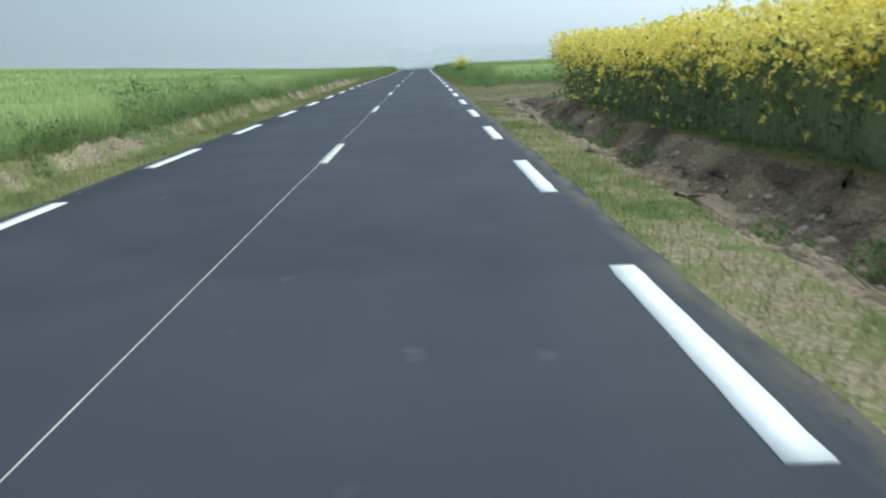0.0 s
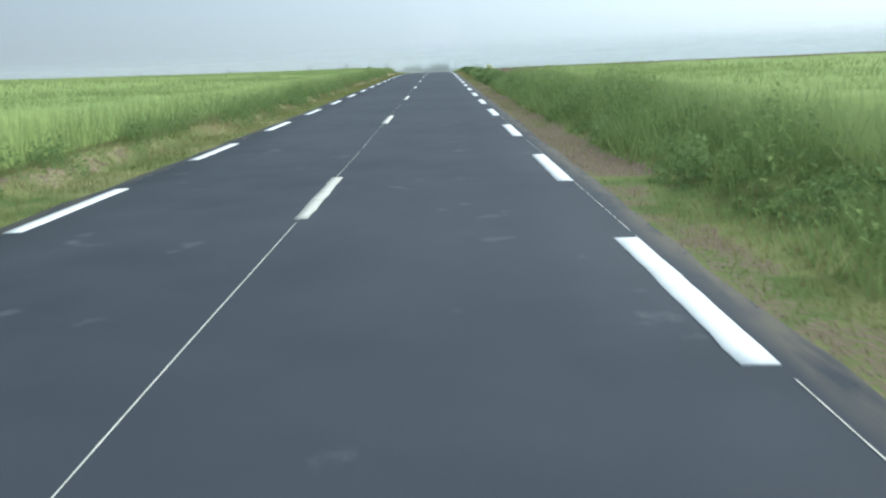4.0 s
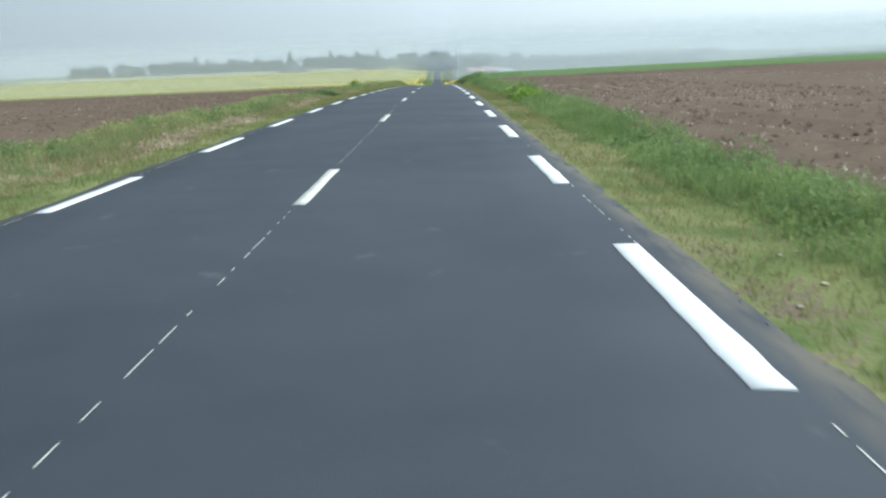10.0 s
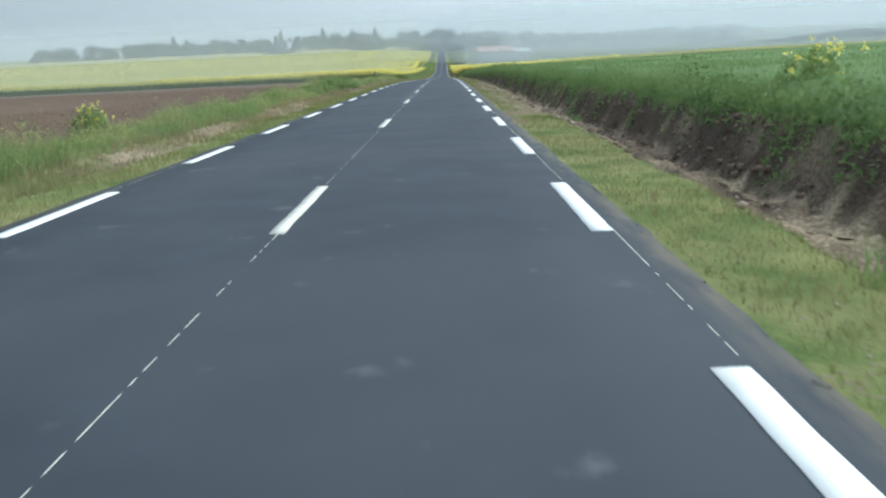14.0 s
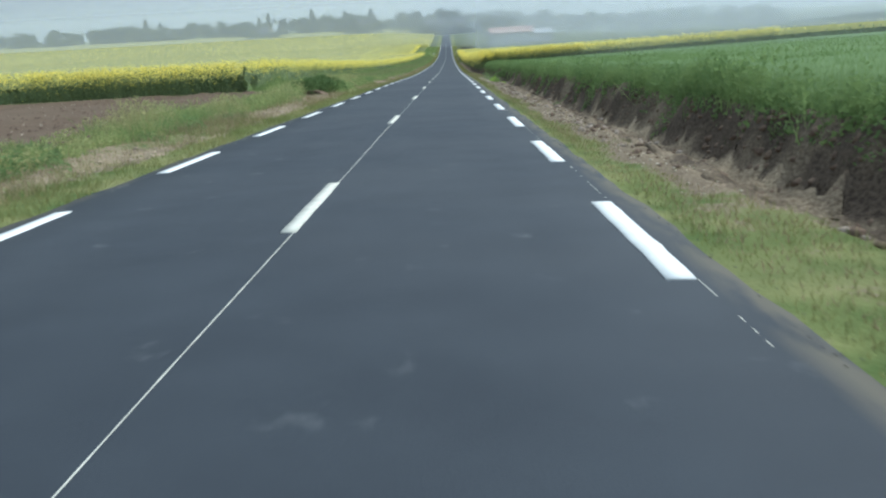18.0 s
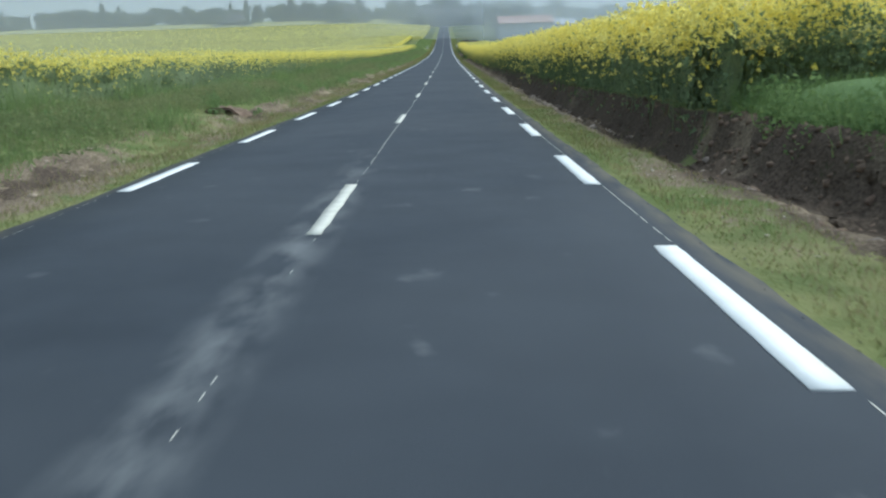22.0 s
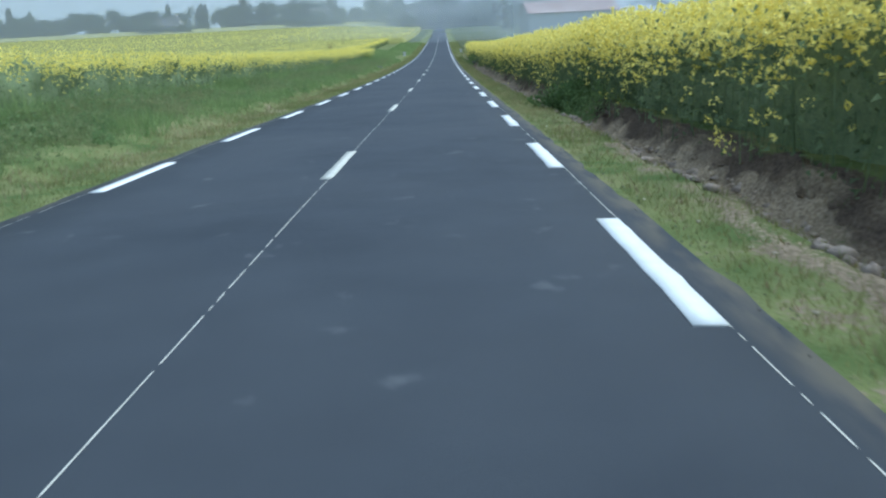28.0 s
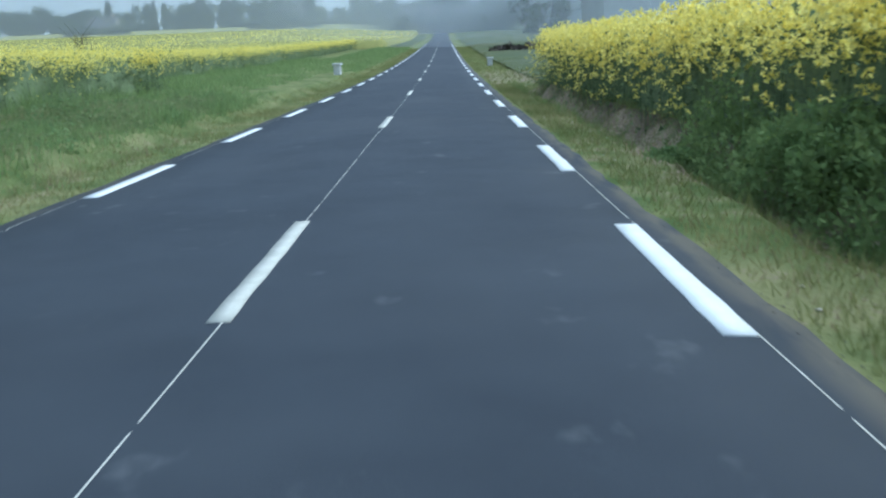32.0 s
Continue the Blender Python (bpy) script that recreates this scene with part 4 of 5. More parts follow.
for k, (x, t, h, w, n) in enumerate([(4.35, 61, 1.2, 0.95, 300), (4.6, 151, 0.9, 0.5, 16), (-8.3, 338, 0.95, 1.3, 60), (-6.6, 345, 0.8, 0.8, 25), (-6.6, 234, 0.6, 1.4, 25),
                                     (4.8, 289, 0.55, 0.5, 6), (-6.9, 410, 0.7, 0.9, 20), (6.2, 336, 0.8, 0.8, 25), (-7.8, 759, 1.3, 1.3, 220), (4.9, 598, 0.8, 0.5, 14), (5.1, 704, 0.75, 0.7, 40), (4.95, 731, 0.6, 0.6, 14)]):
    leafy_bush("wild_rapeseed", "self-sown rapeseed plant in yellow flower on the verge", x, t, h, w, TALL, n, k)
for k, (x, t, h, w) in enumerate([(4.4, 140, 0.7, 1.2), (4.3, 147, 0.65, 1.4), (4.5, 158, 0.65, 1.0), (4.3, 172, 0.7, 1.1), (4.6, 186, 0.55, 1.0), (4.4, 198, 0.62, 1.0), (4.35, 263, 0.5, 1.0), (4.5, 265.5, 0.55, 1.1), (4.5, 268, 0.45, 0.9), (4.3, 299, 0.5, 0.8),
                                  (-5.2, 283, 0.6, 1.8), (-5.9, 381, 0.8, 2.0), (-5.8, 385, 0.95, 2.4), (-5.4, 388.5, 0.7, 1.6), (-5.6, 376.5, 0.6, 1.6), (-5.9, 373.5, 0.55, 1.6), (-5.5, 461.5, 0.9, 2.2), (-5.3, 463.5, 0.8, 1.6), (-7.4, 203, 0.9, 0.7), (-6.0, 208, 0.6, 0.9), (-5.6, 640, 0.5, 1.2), (-5.5, 596, 0.4, 1.0), (5.1, 478, 0.5, 1.0), (4.7, 669.5, 0.9, 1.8), (5.0, 751.6, 0.92, 1.5), (4.2, 755, 0.3, 0.8)]):
    leafy_bush("leafy_weed_bush", "bushy green weeds on the roadside verge", x, t, h, w, BUSH if (t in (283, 461.5, 463.5, 198, 203, 669.5)) else (BRIGHT if t in (263, 268) else TALL if 370 < t < 390 or t in (265.5, 751.6) else WEED), 0, 40 + k)

def weed_mounds(name, label, rows, material):
    """Low leafy mounds, uneven in size, each a cloud of small leaves over the ground."""
    q = []
    for x0, x1, s0, s1, n, h in rows:
        c = np.stack([RNG.uniform(x0, x1, n), RNG.uniform(s0, s1, n)], 1)
        hh, ww = h * RNG.uniform(0.4, 1.25, n), RNG.uniform(0.25, 0.58, n)
        k = 140
        a, r = RNG.uniform(0, 6.28, (n, k)), np.sqrt(RNG.random((n, k)))
        x = (c[:, 0:1] + np.cos(a) * r * ww[:, None] * 0.6).ravel()
        t = (c[:, 1:2] + np.sin(a) * r * ww[:, None]).ravel()
        up = (hh[:, None] * (1 - 0.75 * r ** 2) * RNG.uniform(0.15, 1.05, (n, k))).ravel()
        q.append(flakes(np.stack([x, t, gz(x, t) + up], 1), RNG.uniform(0.015, 0.046, len(x))))
    ob = thing(name, label, "weeds", "stuff")
    part("leaves", mesh_np("leaves", *join(q), material), ob)

weed_mounds("verge_weeds", "low leafy green weeds in uneven clumps along the fields", [
    (3.9, 5.0, 42, 134, 130, 0.5), (4.4, 16, 38.4, 41.6, 70, 0.55), (4.2, 5.4, 284, 330, 70, 0.65), (-5.9, -4.5, 383.4, 386.5, 22, 0.6), (-5.8, -4.9, 532.8, 534, 6, 0.5), (-5.8, -4.8, 460.8, 462.2, 8, 0.55), (4.0, 5.1, 122, 168, 150, 0.55), (4.1, 5.2, 170, 200, 40, 0.5), (4.1, 5.2, 200, 330, 110, 0.36), (4.3, 4.9, -20, 24, 12, 0.3), (-6.5, -4.5, 234, 460, 190, 0.36),
    (-8.4, -4.4, 460, 763, 320, 0.4), (-4.7, -3.95, -20, 186, 290, 0.48), (4.6, 5.2, 330, 520, 26, 0.25), (3.9, 4.4, 470, 484, 8, 0.4), (5.3, 5.7, 329, 519, 110, 0.5), (4.3, 5.2, 666.5, 672, 24, 0.95), (4.5, 5.3, 750, 754.5, 10, 0.55)], WEED)

def weed_bank(name, label, x0, x1, s0, s1, height, per_m2, leaf_mat, blade_mat, size=(0.02, 0.055), blade_share=0.7, lean=0.35, ends=1.0):
    """A dense uneven mass of weeds: leaves gathered near a lumpy outer skin, with blades standing out of it."""
    sgn = 1 if x1 > 0 else -1
    n = int(abs(x1 - x0) * (s1 - s0) * per_m2)
    def skin(x, t):
        u = np.abs((x - x0) / (x1 - x0))
        lump = 0.5 * lumpy(t * 0.19, x * 0.3 + 3) + 0.6 * lumpy(t * 0.6 + 5, x * 1.1) + 0.4 * lumpy(t * 1.7, x * 2.1 + 9) + 0.2 * lumpy(t * 4.3, x * 4.1 + 9)
        e = np.clip(np.minimum(t - s0, s1 - t) / ends, 0, 1)
        return height * np.sin(np.pi * np.clip(0.08 + 0.8 * u, 0, 1)) ** 0.8 * np.clip(0.52 + 0.9 * lump, 0.06, 1.4) * e
    x, t = RNG.uniform(min(x0, x1), max(x0, x1), n), RNG.uniform(s0, s1, n)
    keep = np.abs((x - x0) / (x1 - x0)) > 0.22 * lumpy(t * 1.1 + 7, t * 0) + RNG.uniform(-0.1, 0.12, n)
    keep &= off_holes(x, t)
    x, t = x[keep], t[keep]
    up = skin(x, t) * RNG.random(len(x)) ** 0.55
    leaves = flakes(np.stack([x, t, gz(x, t) + up], 1), RNG.uniform(*size, len(x)))
    ob = thing(name, label, "weeds", "stuff")
    part("leaves", mesh_np("leaves", *leaves, leaf_mat), ob)
    m = int(len(x) * blade_share)
    if m:
        pick = RNG.integers(0, len(x), m)
        bx, bt = x[pick] + RNG.normal(0, 0.03, m), t[pick] + RNG.normal(0, 0.03, m)
        p = np.stack([bx, bt, gz(bx, bt)], 1)
        h = np.maximum(skin(bx, bt) * RNG.uniform(0.5, 1.3, m), 0.05)
        part("blades", mesh_np("blades", *tris(p, h, np.full(m, 0.014), lean), blade_mat), ob)
    return ob

for x0, x1, s0, s1, h, d, leaf in ((3.9, 5.6, 41.5, 62, 0.68, 230, 0.042), (3.9, 5.5, 61, 100, 0.78, 240, 0.045), (3.9, 5.5, 99, 136, 0.8, 240, 0.045), (3.85, 5.3, 135, 172, 0.56, 280, 0.042), (4.0, 5.2, 171, 203, 0.3, 240, 0.03), (3.8, 5.1, 202, 258, 0.36, 380, 0.026), (4.0, 5.2, 256, 275, 0.48, 280, 0.034), (4.0, 5.2, 274, 329, 0.42, 340, 0.03)):
    weed_bank("weed_bank", "dense lush green weeds and tall grass beside the road", x0, x1, s0, s1, h, d, TALL, TALL, (leaf * 0.4, leaf), 1.3)
    weed_bank("leafy_weeds", "darker leafy weeds among tall roadside grass", x0 + 0.1, x1 - 0.2, s0, s1, h * 0.85, d * 0.2, WEED, TALL, (leaf * 0.5, leaf), 0.0)
weed_bank("weed_bank", "tall dark weeds at the foot of the wheat", -4.15, -6.0, -8, 33, 0.85, 210, BUSH, WEED, (0.02, 0.05), 1.2)
weed_bank("crop_edge", "dark leafy crop hanging over the dug bank", 5.15, 6.3, 329.5, 520, 0.5, 300, DARKCROP, DARKCROP, (0.025, 0.06), 0.8)
for x0, x1, s0, s1, h in ((-4.5, -8.2, 461, 496, 0.5), (-4.5, -8.2, 494, 770, 0.5)):
    weed_bank("weed_bank", "soft green grass and weeds in front of the rapeseed", x0, x1, s0, s1, h, 130, SOFT if s0 < 490 else MID, SOFT if s0 < 490 else MID, (0.02, 0.05), 1.0)
weed_bank("weed_bank", "pale grass and weeds along the ploughed field", -4.7, -6.6, 234, 330, 0.28, 130, SOFT, SOFT, (0.02, 0.05), 1.0)
weed_bank("weed_bank", "pale grass and weeds along the ploughed field", -4.85, -7.0, 329, 462, 0.75, 170, SOFT, SOFT, (0.02, 0.05), 1.0)
weed_bank("weed_bank", "lush darker weeds in front of the rapeseed", -5.2, -8.3, 610, 772, 0.55, 120, WEED, MID, (0.02, 0.05), 0.8)
weed_bank("weed_bank", "tall leafy weeds round a drain below the rapeseed", 4.25, 5.6, 746.5, 757, 1.0, 330, TALL, TALL, (0.025, 0.06), 0.6, ends=2.0)
weed_mounds("crop_clumps", "bulging clumps of dark leafy crop at the bank's edge", [(5.05, 5.6, 330, 519, 150, 0.5)], DARKCROP)
weed_bank("bright_weed_clump", "bright green weeds on the foot of the dug bank", 3.9, 4.75, 470, 474.5, 0.5, 520, BRIGHT, BRIGHT, (0.02, 0.05), 1.0)

# ---- trees and the village ----
def tree_mesh(kind, seed):
    r = np.random.default_rng(seed)
    pts = []
    if kind == "round":
        for _ in range(16):
            c = np.array([r.normal(0, 2.0), r.normal(0, 2.0), r.uniform(3.5, 8.0)])
            pts.append(c + r.normal(0, 0.95, (90, 3)))
    elif kind == "poplar":
        z = r.uniform(1.5, 13.5, 1100)
        rad = 1.9 * np.sin(np.clip((z - 0.8) / 13.2, 0, 1) ** 0.7 * np.pi) ** 0.7
        a = r.uniform(0, 6.28, 1100)
        k = np.sqrt(r.random(1100))
        pts.append(np.stack([np.cos(a) * rad * k, np.sin(a) * rad * k, z], 1) + r.normal(0, 0.2, (1100, 3)))
    elif kind == "conifer":
        z = 1.2 + 10.3 * r.random(1100) ** 1.3
        rad = 2.6 * (1 - z / 12) * (0.7 + 0.3 * np.sin(z * 5))
        a = r.uniform(0, 6.28, 1100)
        k = r.uniform(0.2, 1, 1100)
        pts.append(np.stack([np.cos(a) * rad * k, np.sin(a) * rad * k, z - 0.25 * rad * k], 1))
    else:
        for _ in range(7):
            c = np.array([r.normal(0, 2.2), r.normal(0, 1.6), r.uniform(0.8, 2.6)])
            pts.append(c + r.normal(0, 0.75, (90, 3)))
    p = np.concatenate(pts)
    p[:, 2] = np.maximum(p[:, 2], 0.3)
    v, f = flakes(p, r.uniform(0.25, 0.6, len(p)))
    return mesh_np("crown", v, f, CONIFER if kind == "conifer" else LEAF)

def trunk_mesh(height, radius, seed):
    r = random.Random(seed)
    bm = bmesh.new()
    def limb(a, b, r0, r1):
        a, b = Vector(a), Vector(b)
        m = Matrix.Translation((a + b) / 2) @ (b - a).to_track_quat("Z", "Y").to_matrix().to_4x4()
        bmesh.ops.create_cone(bm, segments=7, radius1=r0, radius2=r1, depth=(b - a).length, matrix=m)
    limb((0, 0, -0.4), (0.1, 0, height), radius, radius * 0.55)
    for k in range(6):
        a, z = k * 1.1 + r.random(), height * (0.55 + 0.08 * k)
        limb((0.05, 0, z), (math.cos(a) * height * 0.45, math.sin(a) * height * 0.45, z + height * 0.4), radius * 0.4, radius * 0.12)
    me = bpy.data.meshes.new("trunk")
    bm.to_mesh(me)
    bm.free()
    me.materials.append(BARK)
    return me

def make_tree(name, kind, label, seed, trunk_h):
    t = thing(name, label, "tree", group="trees round the village")
    part("trunk", trunk_mesh(trunk_h, 0.25, seed), t)
    part("crown", tree_mesh(kind, seed), t)
    return t

first = {
    "round": [make_tree("deciduous_tree", "round", "broad leafy tree at the village edge", k, 4.5) for k in range(4)],
    "poplar": [make_tree("columnar_tree", "poplar", "tall narrow columnar tree at the village edge", 20, 10)],
    "conifer": [make_tree("conifer_tree", "conifer", "dark pointed conifer at the village edge", 30, 9)],
    "shrub": [make_tree("hedge_shrub", "shrub", "dense leafy shrub at the village edge", 40 + k, 1.2) for k in range(2)],
}
used = set()

def plant(kind, x, s, size, k=0, zoff=0.0):
    src = first[kind][k % len(first[kind])]
    m = pose(x, s, float(gz(x, s)) - 0.1 + zoff, 0, 0, (x * 37 + s * 11) % 360) @ Matrix.Scale(size, 4)
    if src.name in used:
        ob = copy_thing(src, pose(0, 0, 0))
        ob.matrix_basis = m
    else:
        used.add(src.name)
        src.matrix_basis = m

rt = random.Random(5)
for row, (s_row, step_x) in enumerate(((1170, 6.5), (1205, 8.0))):
    for x in np.arange(-372, 460, step_x):
        if row == 0 and abs(x) < 7 or (x < -12 and rt.random() < 0.1):
            continue
        s = s_row + rt.uniform(-18, 18) + max(0, x - 30) * 1.25
        plant("round", x + rt.uniform(-3, 3), s, rt.choice((0.8, 1.0, 1.2, 1.4, 1.65)) * rt.uniform(0.9, 1.1) * (0.75 if x > 40 else (0.86 if x < -12 else 1.0)), rt.randrange(4))
        if row == 0:
            plant("shrub", x + rt.uniform(-4, 4), s - 14, rt.uniform(1.0, 1.7), rt.randrange(2))
for x in np.arange(44, 262, 8.5):
    plant("round", x + rt.uniform(-3, 3), 1150 + rt.uniform(-22, 22), rt.choice((1.1, 1.3, 1.45, 1.6)) * (1.0 if x < 80 else 0.78), rt.randrange(4))
    if rt.random() < 0.6:
        plant("shrub", x + rt.uniform(-4, 4), 1118 + rt.uniform(-8, 8), rt.uniform(1.2, 1.9), rt.randrange(2))
for x, s, h in ((-174, 1330, 1.7), (-106, 1156, 1.65), (-60, 1168, 1.5), (-21, 1165, 1.3), (-82, 1180, 1.45), (-150, 1165, 1.3), (-250, 1190, 1.6), (-238, 1190, 1.35)):
    plant("poplar", x, s, h * 0.84)
for x, s, h in ((-55, 1150, 1.1), (-300, 1180, 1.0), (60, 1180, 1.2), (120, 1210, 1.2), (-128, 1160, 1.2)):
    plant("conifer", x, s, h)

def box(bm, cx, cy, cz, sx, sy, sz):
    bmesh.ops.create_cube(bm, size=1, matrix=Matrix.Translation((cx, cy, cz)) @ Matrix.Diagonal((sx, sy, sz, 1)))

def bm_mesh(name, bm, material, bevel=0.0):
    if bevel:
        bmesh.ops.bevel(bm, geom=bm.edges[:], offset=bevel, segments=1, affect="EDGES")
    me = bpy.data.meshes.new(name)
    bm.to_mesh(me)
    bm.free()
    me.materials.append(material)
    return me

def house(name, label, x, s, turn, w, d, h, rise, wall_mat, roof_mat, windows=True, group="houses of the village"):
    """Long side w faces the road end; the ridge runs along w."""
    t = thing(name, label, "house", group=group)
    bm = bmesh.new()
    box(bm, 0, 0, h / 2 - 0.5, w, d, h + 1)
    for sx in (-1, 1):
        vs = [bm.verts.new((sx * w / 2, y, z)) for y, z in ((-d / 2, h), (d / 2, h), (0, h + rise))]
        vs2 = [bm.verts.new((sx * (w / 2 - 0.3), y, z)) for y, z in ((-d / 2, h), (d / 2, h), (0, h + rise))]
        bm.faces.new(vs)
        bm.faces.new(vs2)
    part("wall", bm_mesh("wall", bm, wall_mat), t)
    slope = math.atan2(rise, d / 2)
    ln = math.hypot(rise, d / 2) + 0.5
    for sy in (-1, 1):
        n = 18
        bm = bmesh.new()
        for k in range(n):
            u = (k + 0.5) / n * ln - 0.45
            bmesh.ops.create_cube(bm, size=1, matrix=Matrix.Translation((0, sy * (d / 2 - u * math.cos(slope)), h + u * math.sin(slope) + 0.1)) @ Matrix.Rotation(-sy * (slope - 0.04), 4, "X") @ Matrix.Diagonal((w + 0.6, ln / n * 1.1, 0.08, 1)))
        part("roof", bm_mesh("roof", bm, roof_mat), t)
    if windows:
        n = max(2, int(w / 3))
        for k in range(n):
            cx = -w / 2 + (k + 0.5) * w / n
            bm = bmesh.new()
            box(bm, cx, -d / 2 - 0.03, h * 0.5, 1.0, 0.1, 1.3)
            win = part("window", bm_mesh("window", bm, WALL), t)
            bm = bmesh.new()
            box(bm, cx, -d / 2 - 0.07, h * 0.5, 0.8, 0.06, 1.1)
            part("pane", bm_mesh("pane", bm, GLASS), win)
        bm = bmesh.new()
        box(bm, w * 0.35, 0, h + rise + 0.3, 0.6, 0.8, 1.6)
        part("chimney", bm_mesh("chimney", bm, TILE), t)
    t.matrix_basis = pose(x, s, float(gz(x, s)), 0, 0, turn)
    return t

house("barn", "long white rendered barn with a red tiled roof", 31.5, 868, 4, 21, 13, 5.7, 2.5, WALL, TILE, False)
house("shed", "grey sheet-roofed shed beside the barn", 47, 872, 4, 9.5, 12, 4.3, 2.0, WALL, SHEETMETAL, False)
house("village_house", "village house with a brown slate roof", -8, 1138, 0, 16, 8, 5, 4, HOUSEWALL, SLATE)
house("village_house", "village house with a brown slate roof", 12, 1130, 3, 12, 8, 5, 4, HOUSEWALL, SLATE)
house("village_house", "pale village house among trees", -140, 1130, -12, 13, 8, 4, 4, HOUSEWALL, SLATE)
house("village_house", "pale village house among trees", -62, 1135, 10, 10, 8, 5, 4, HOUSEWALL, SLATE)

for x, t, k in ((-16, 1112, 1.3), (-10, 1118, 1.1), (-2, 1122, 0.9), (7, 1120, 1.1), (15, 1116, 1.2), (23, 1112, 1.3), (-60, 1122, 1.2), (-67, 1120, 1.0), (30, 1050, 1.0), (38, 1060, 1.2), (-20, 1108, 1.7), (-13, 1110, 1.8), (-6, 1114, 1.8), (9, 1112, 1.7), (19, 1108, 1.7), (-56, 1118, 1.8), (-63, 1117, 1.7), (-70, 1118, 1.6), (-132, 1116, 1.5), (-146, 1117, 1.6)):
    plant("shrub", x, t, k, int(t))
for x, t, k in ((-24, 1120, 1.2), (18, 1128, 1.1), (28, 1100, 1.3), (36, 1090, 1.1), (-32, 1130, 1.3), (46, 1095, 1.2), (-15, 1102, 0.85), (-7, 1104, 0.9), (4.5, 1122, 0.8), (12, 1102, 0.85), (20, 1100, 0.95), (-60, 1112, 0.9)):
    plant("round", x, t, k, int(t))

# ---- small things on the verges ----
def lathe(profile, seg=12):
    bm = bmesh.new()
    rings = [[bm.verts.new((r * math.cos(a), r * math.sin(a), z)) for a in (2 * math.pi * k / seg for k in range(seg))] for r, z in profile]
    for a, b in zip(rings, rings[1:]):
        for k in range(seg):
            bm.faces.new((a[k], a[(k + 1) % seg], b[(k + 1) % seg], b[k]))
    bm.faces.new(rings[0][::-1])
    bm.faces.new(rings[-1])
    return bm

marker = thing("marker_post", "white roadside marker post with an oval head, leaning in the grass", "post", at=(-6.4, 226, float(gz(-6.4, 226))))
part("pole", bm_mesh("pole", lathe([(0.022, -0.1), (0.022, 0.36), (0.018, 0.38)], 10), WHITE), marker)
hd = part("head", bm_mesh("head", lathe([(0.02, 0.0), (0.085, 0.05), (0.105, 0.13), (0.085, 0.21), (0.02, 0.26)], 14), WHITE), marker)
hd.matrix_basis = pose(0, 0, 0.34) @ Matrix.Diagonal((1, 0.35, 1, 1))
marker.rotation_euler = (0, radians(-6), 0)

for x, t, label in ((-4.8, 795, "white concrete headwall of a culvert"), (4.6, 811.5, "pale concrete headwall of a culvert in grass")):
    cw = thing("culvert_headwall", label, "culvert", at=(x, t, float(gz(x, t))))
    bm = bmesh.new()
    box(bm, 0, 0, 0.2, 0.35, 0.8, 0.7)
    part("wall_block", bm_mesh("wall_block", bm, CONCRETE, 0.03), cw)
    bm = bmesh.new()
    box(bm, 0, 0, 0.58, 0.5, 0.95, 0.1)
    part("cap", bm_mesh("cap", bm, CONCRETE, 0.02), cw)

def culvert_slab(x, t, w, deep, label):
    """A thin slab on two cheeks and a back, open towards the traffic, dark inside."""
    ob = thing("culvert_slab", label, "culvert", group="culvert slabs", at=(x, t, float(gz(x, t)) + 0.01))
    side = w / 2 - 0.05
    for name, cx, cy, cz, sx, sy, sz in (("cover", 0, 0, 0.21, w, deep, 0.05), ("cheek", -side, 0, 0.04, 0.08, deep * 0.96, 0.3), ("cheek", side, 0, 0.04, 0.08, deep * 0.96, 0.3), ("back", 0, deep * 0.42, 0.04, w - 0.18, 0.06, 0.3)):
        bm = bmesh.new()
        box(bm, cx, cy, cz, sx, sy, sz)
        part(name, bm_mesh(name, bm, MOSSY, 0.012), ob)

culvert_slab(-4.75, 735.3, 0.48, 0.42, "small mossy concrete slab over a dark drain in the verge")
culvert_slab(4.92, 746.6, 0.75, 0.6, "weathered concrete slab over a dark drain below the rapeseed")

def drain_hole(x, t, ln, deep, turn):
    """A washed-out hole: a crumbling earth arch, open towards the road, over a hollow."""
    ob = thing("drain_hole", "dark washed-out drain hole under a crumbling earth lip", "drain", group="drain holes")
    r = np.random.default_rng(int(t))
    a, d = np.meshgrid(np.linspace(0, np.pi, 15), np.linspace(0, 1, 9))
    lump = r.normal(0, 0.05, a.shape)
    ln = min(ln, 4.0)
    half, top, long = 0.32 + 0.12 * ln, 0.26 + 0.3 * deep, 0.5 + 0.25 * ln
    def shell(grow, k):
        f = np.sqrt(np.maximum(1 - d ** 2.4, 0.0)) * (1 + lump)
        return np.stack([np.cos(a) * (half + grow) * f, d * (long + grow) - 0.06 * k * np.sin(a * 3), np.sin(a) * (top + grow * 0.8) * f - 0.14], -1).reshape(-1, 3)
    outer, inner, fc = shell(0.08, 1), shell(0.0, 1), grid_faces(15, 9)
    part("earth_lip", mesh_np("earth_lip", np.concatenate([outer, inner]), np.concatenate([fc, fc[:, ::-1] + 135, np.array([[i, i + 1, i + 136, i + 135] for i in range(14)])]), BANK, True), ob)
    ob.matrix_basis = pose(x, t, float(gz(x, t)) + deep * 0.45, 0, 0, turn)

for (hx, hs, ln, deep), turn in zip(HOLES[1:5], (-24, -14, -18, -16)):
    drain_hole(hx - 0.25, hs, ln, deep, turn)

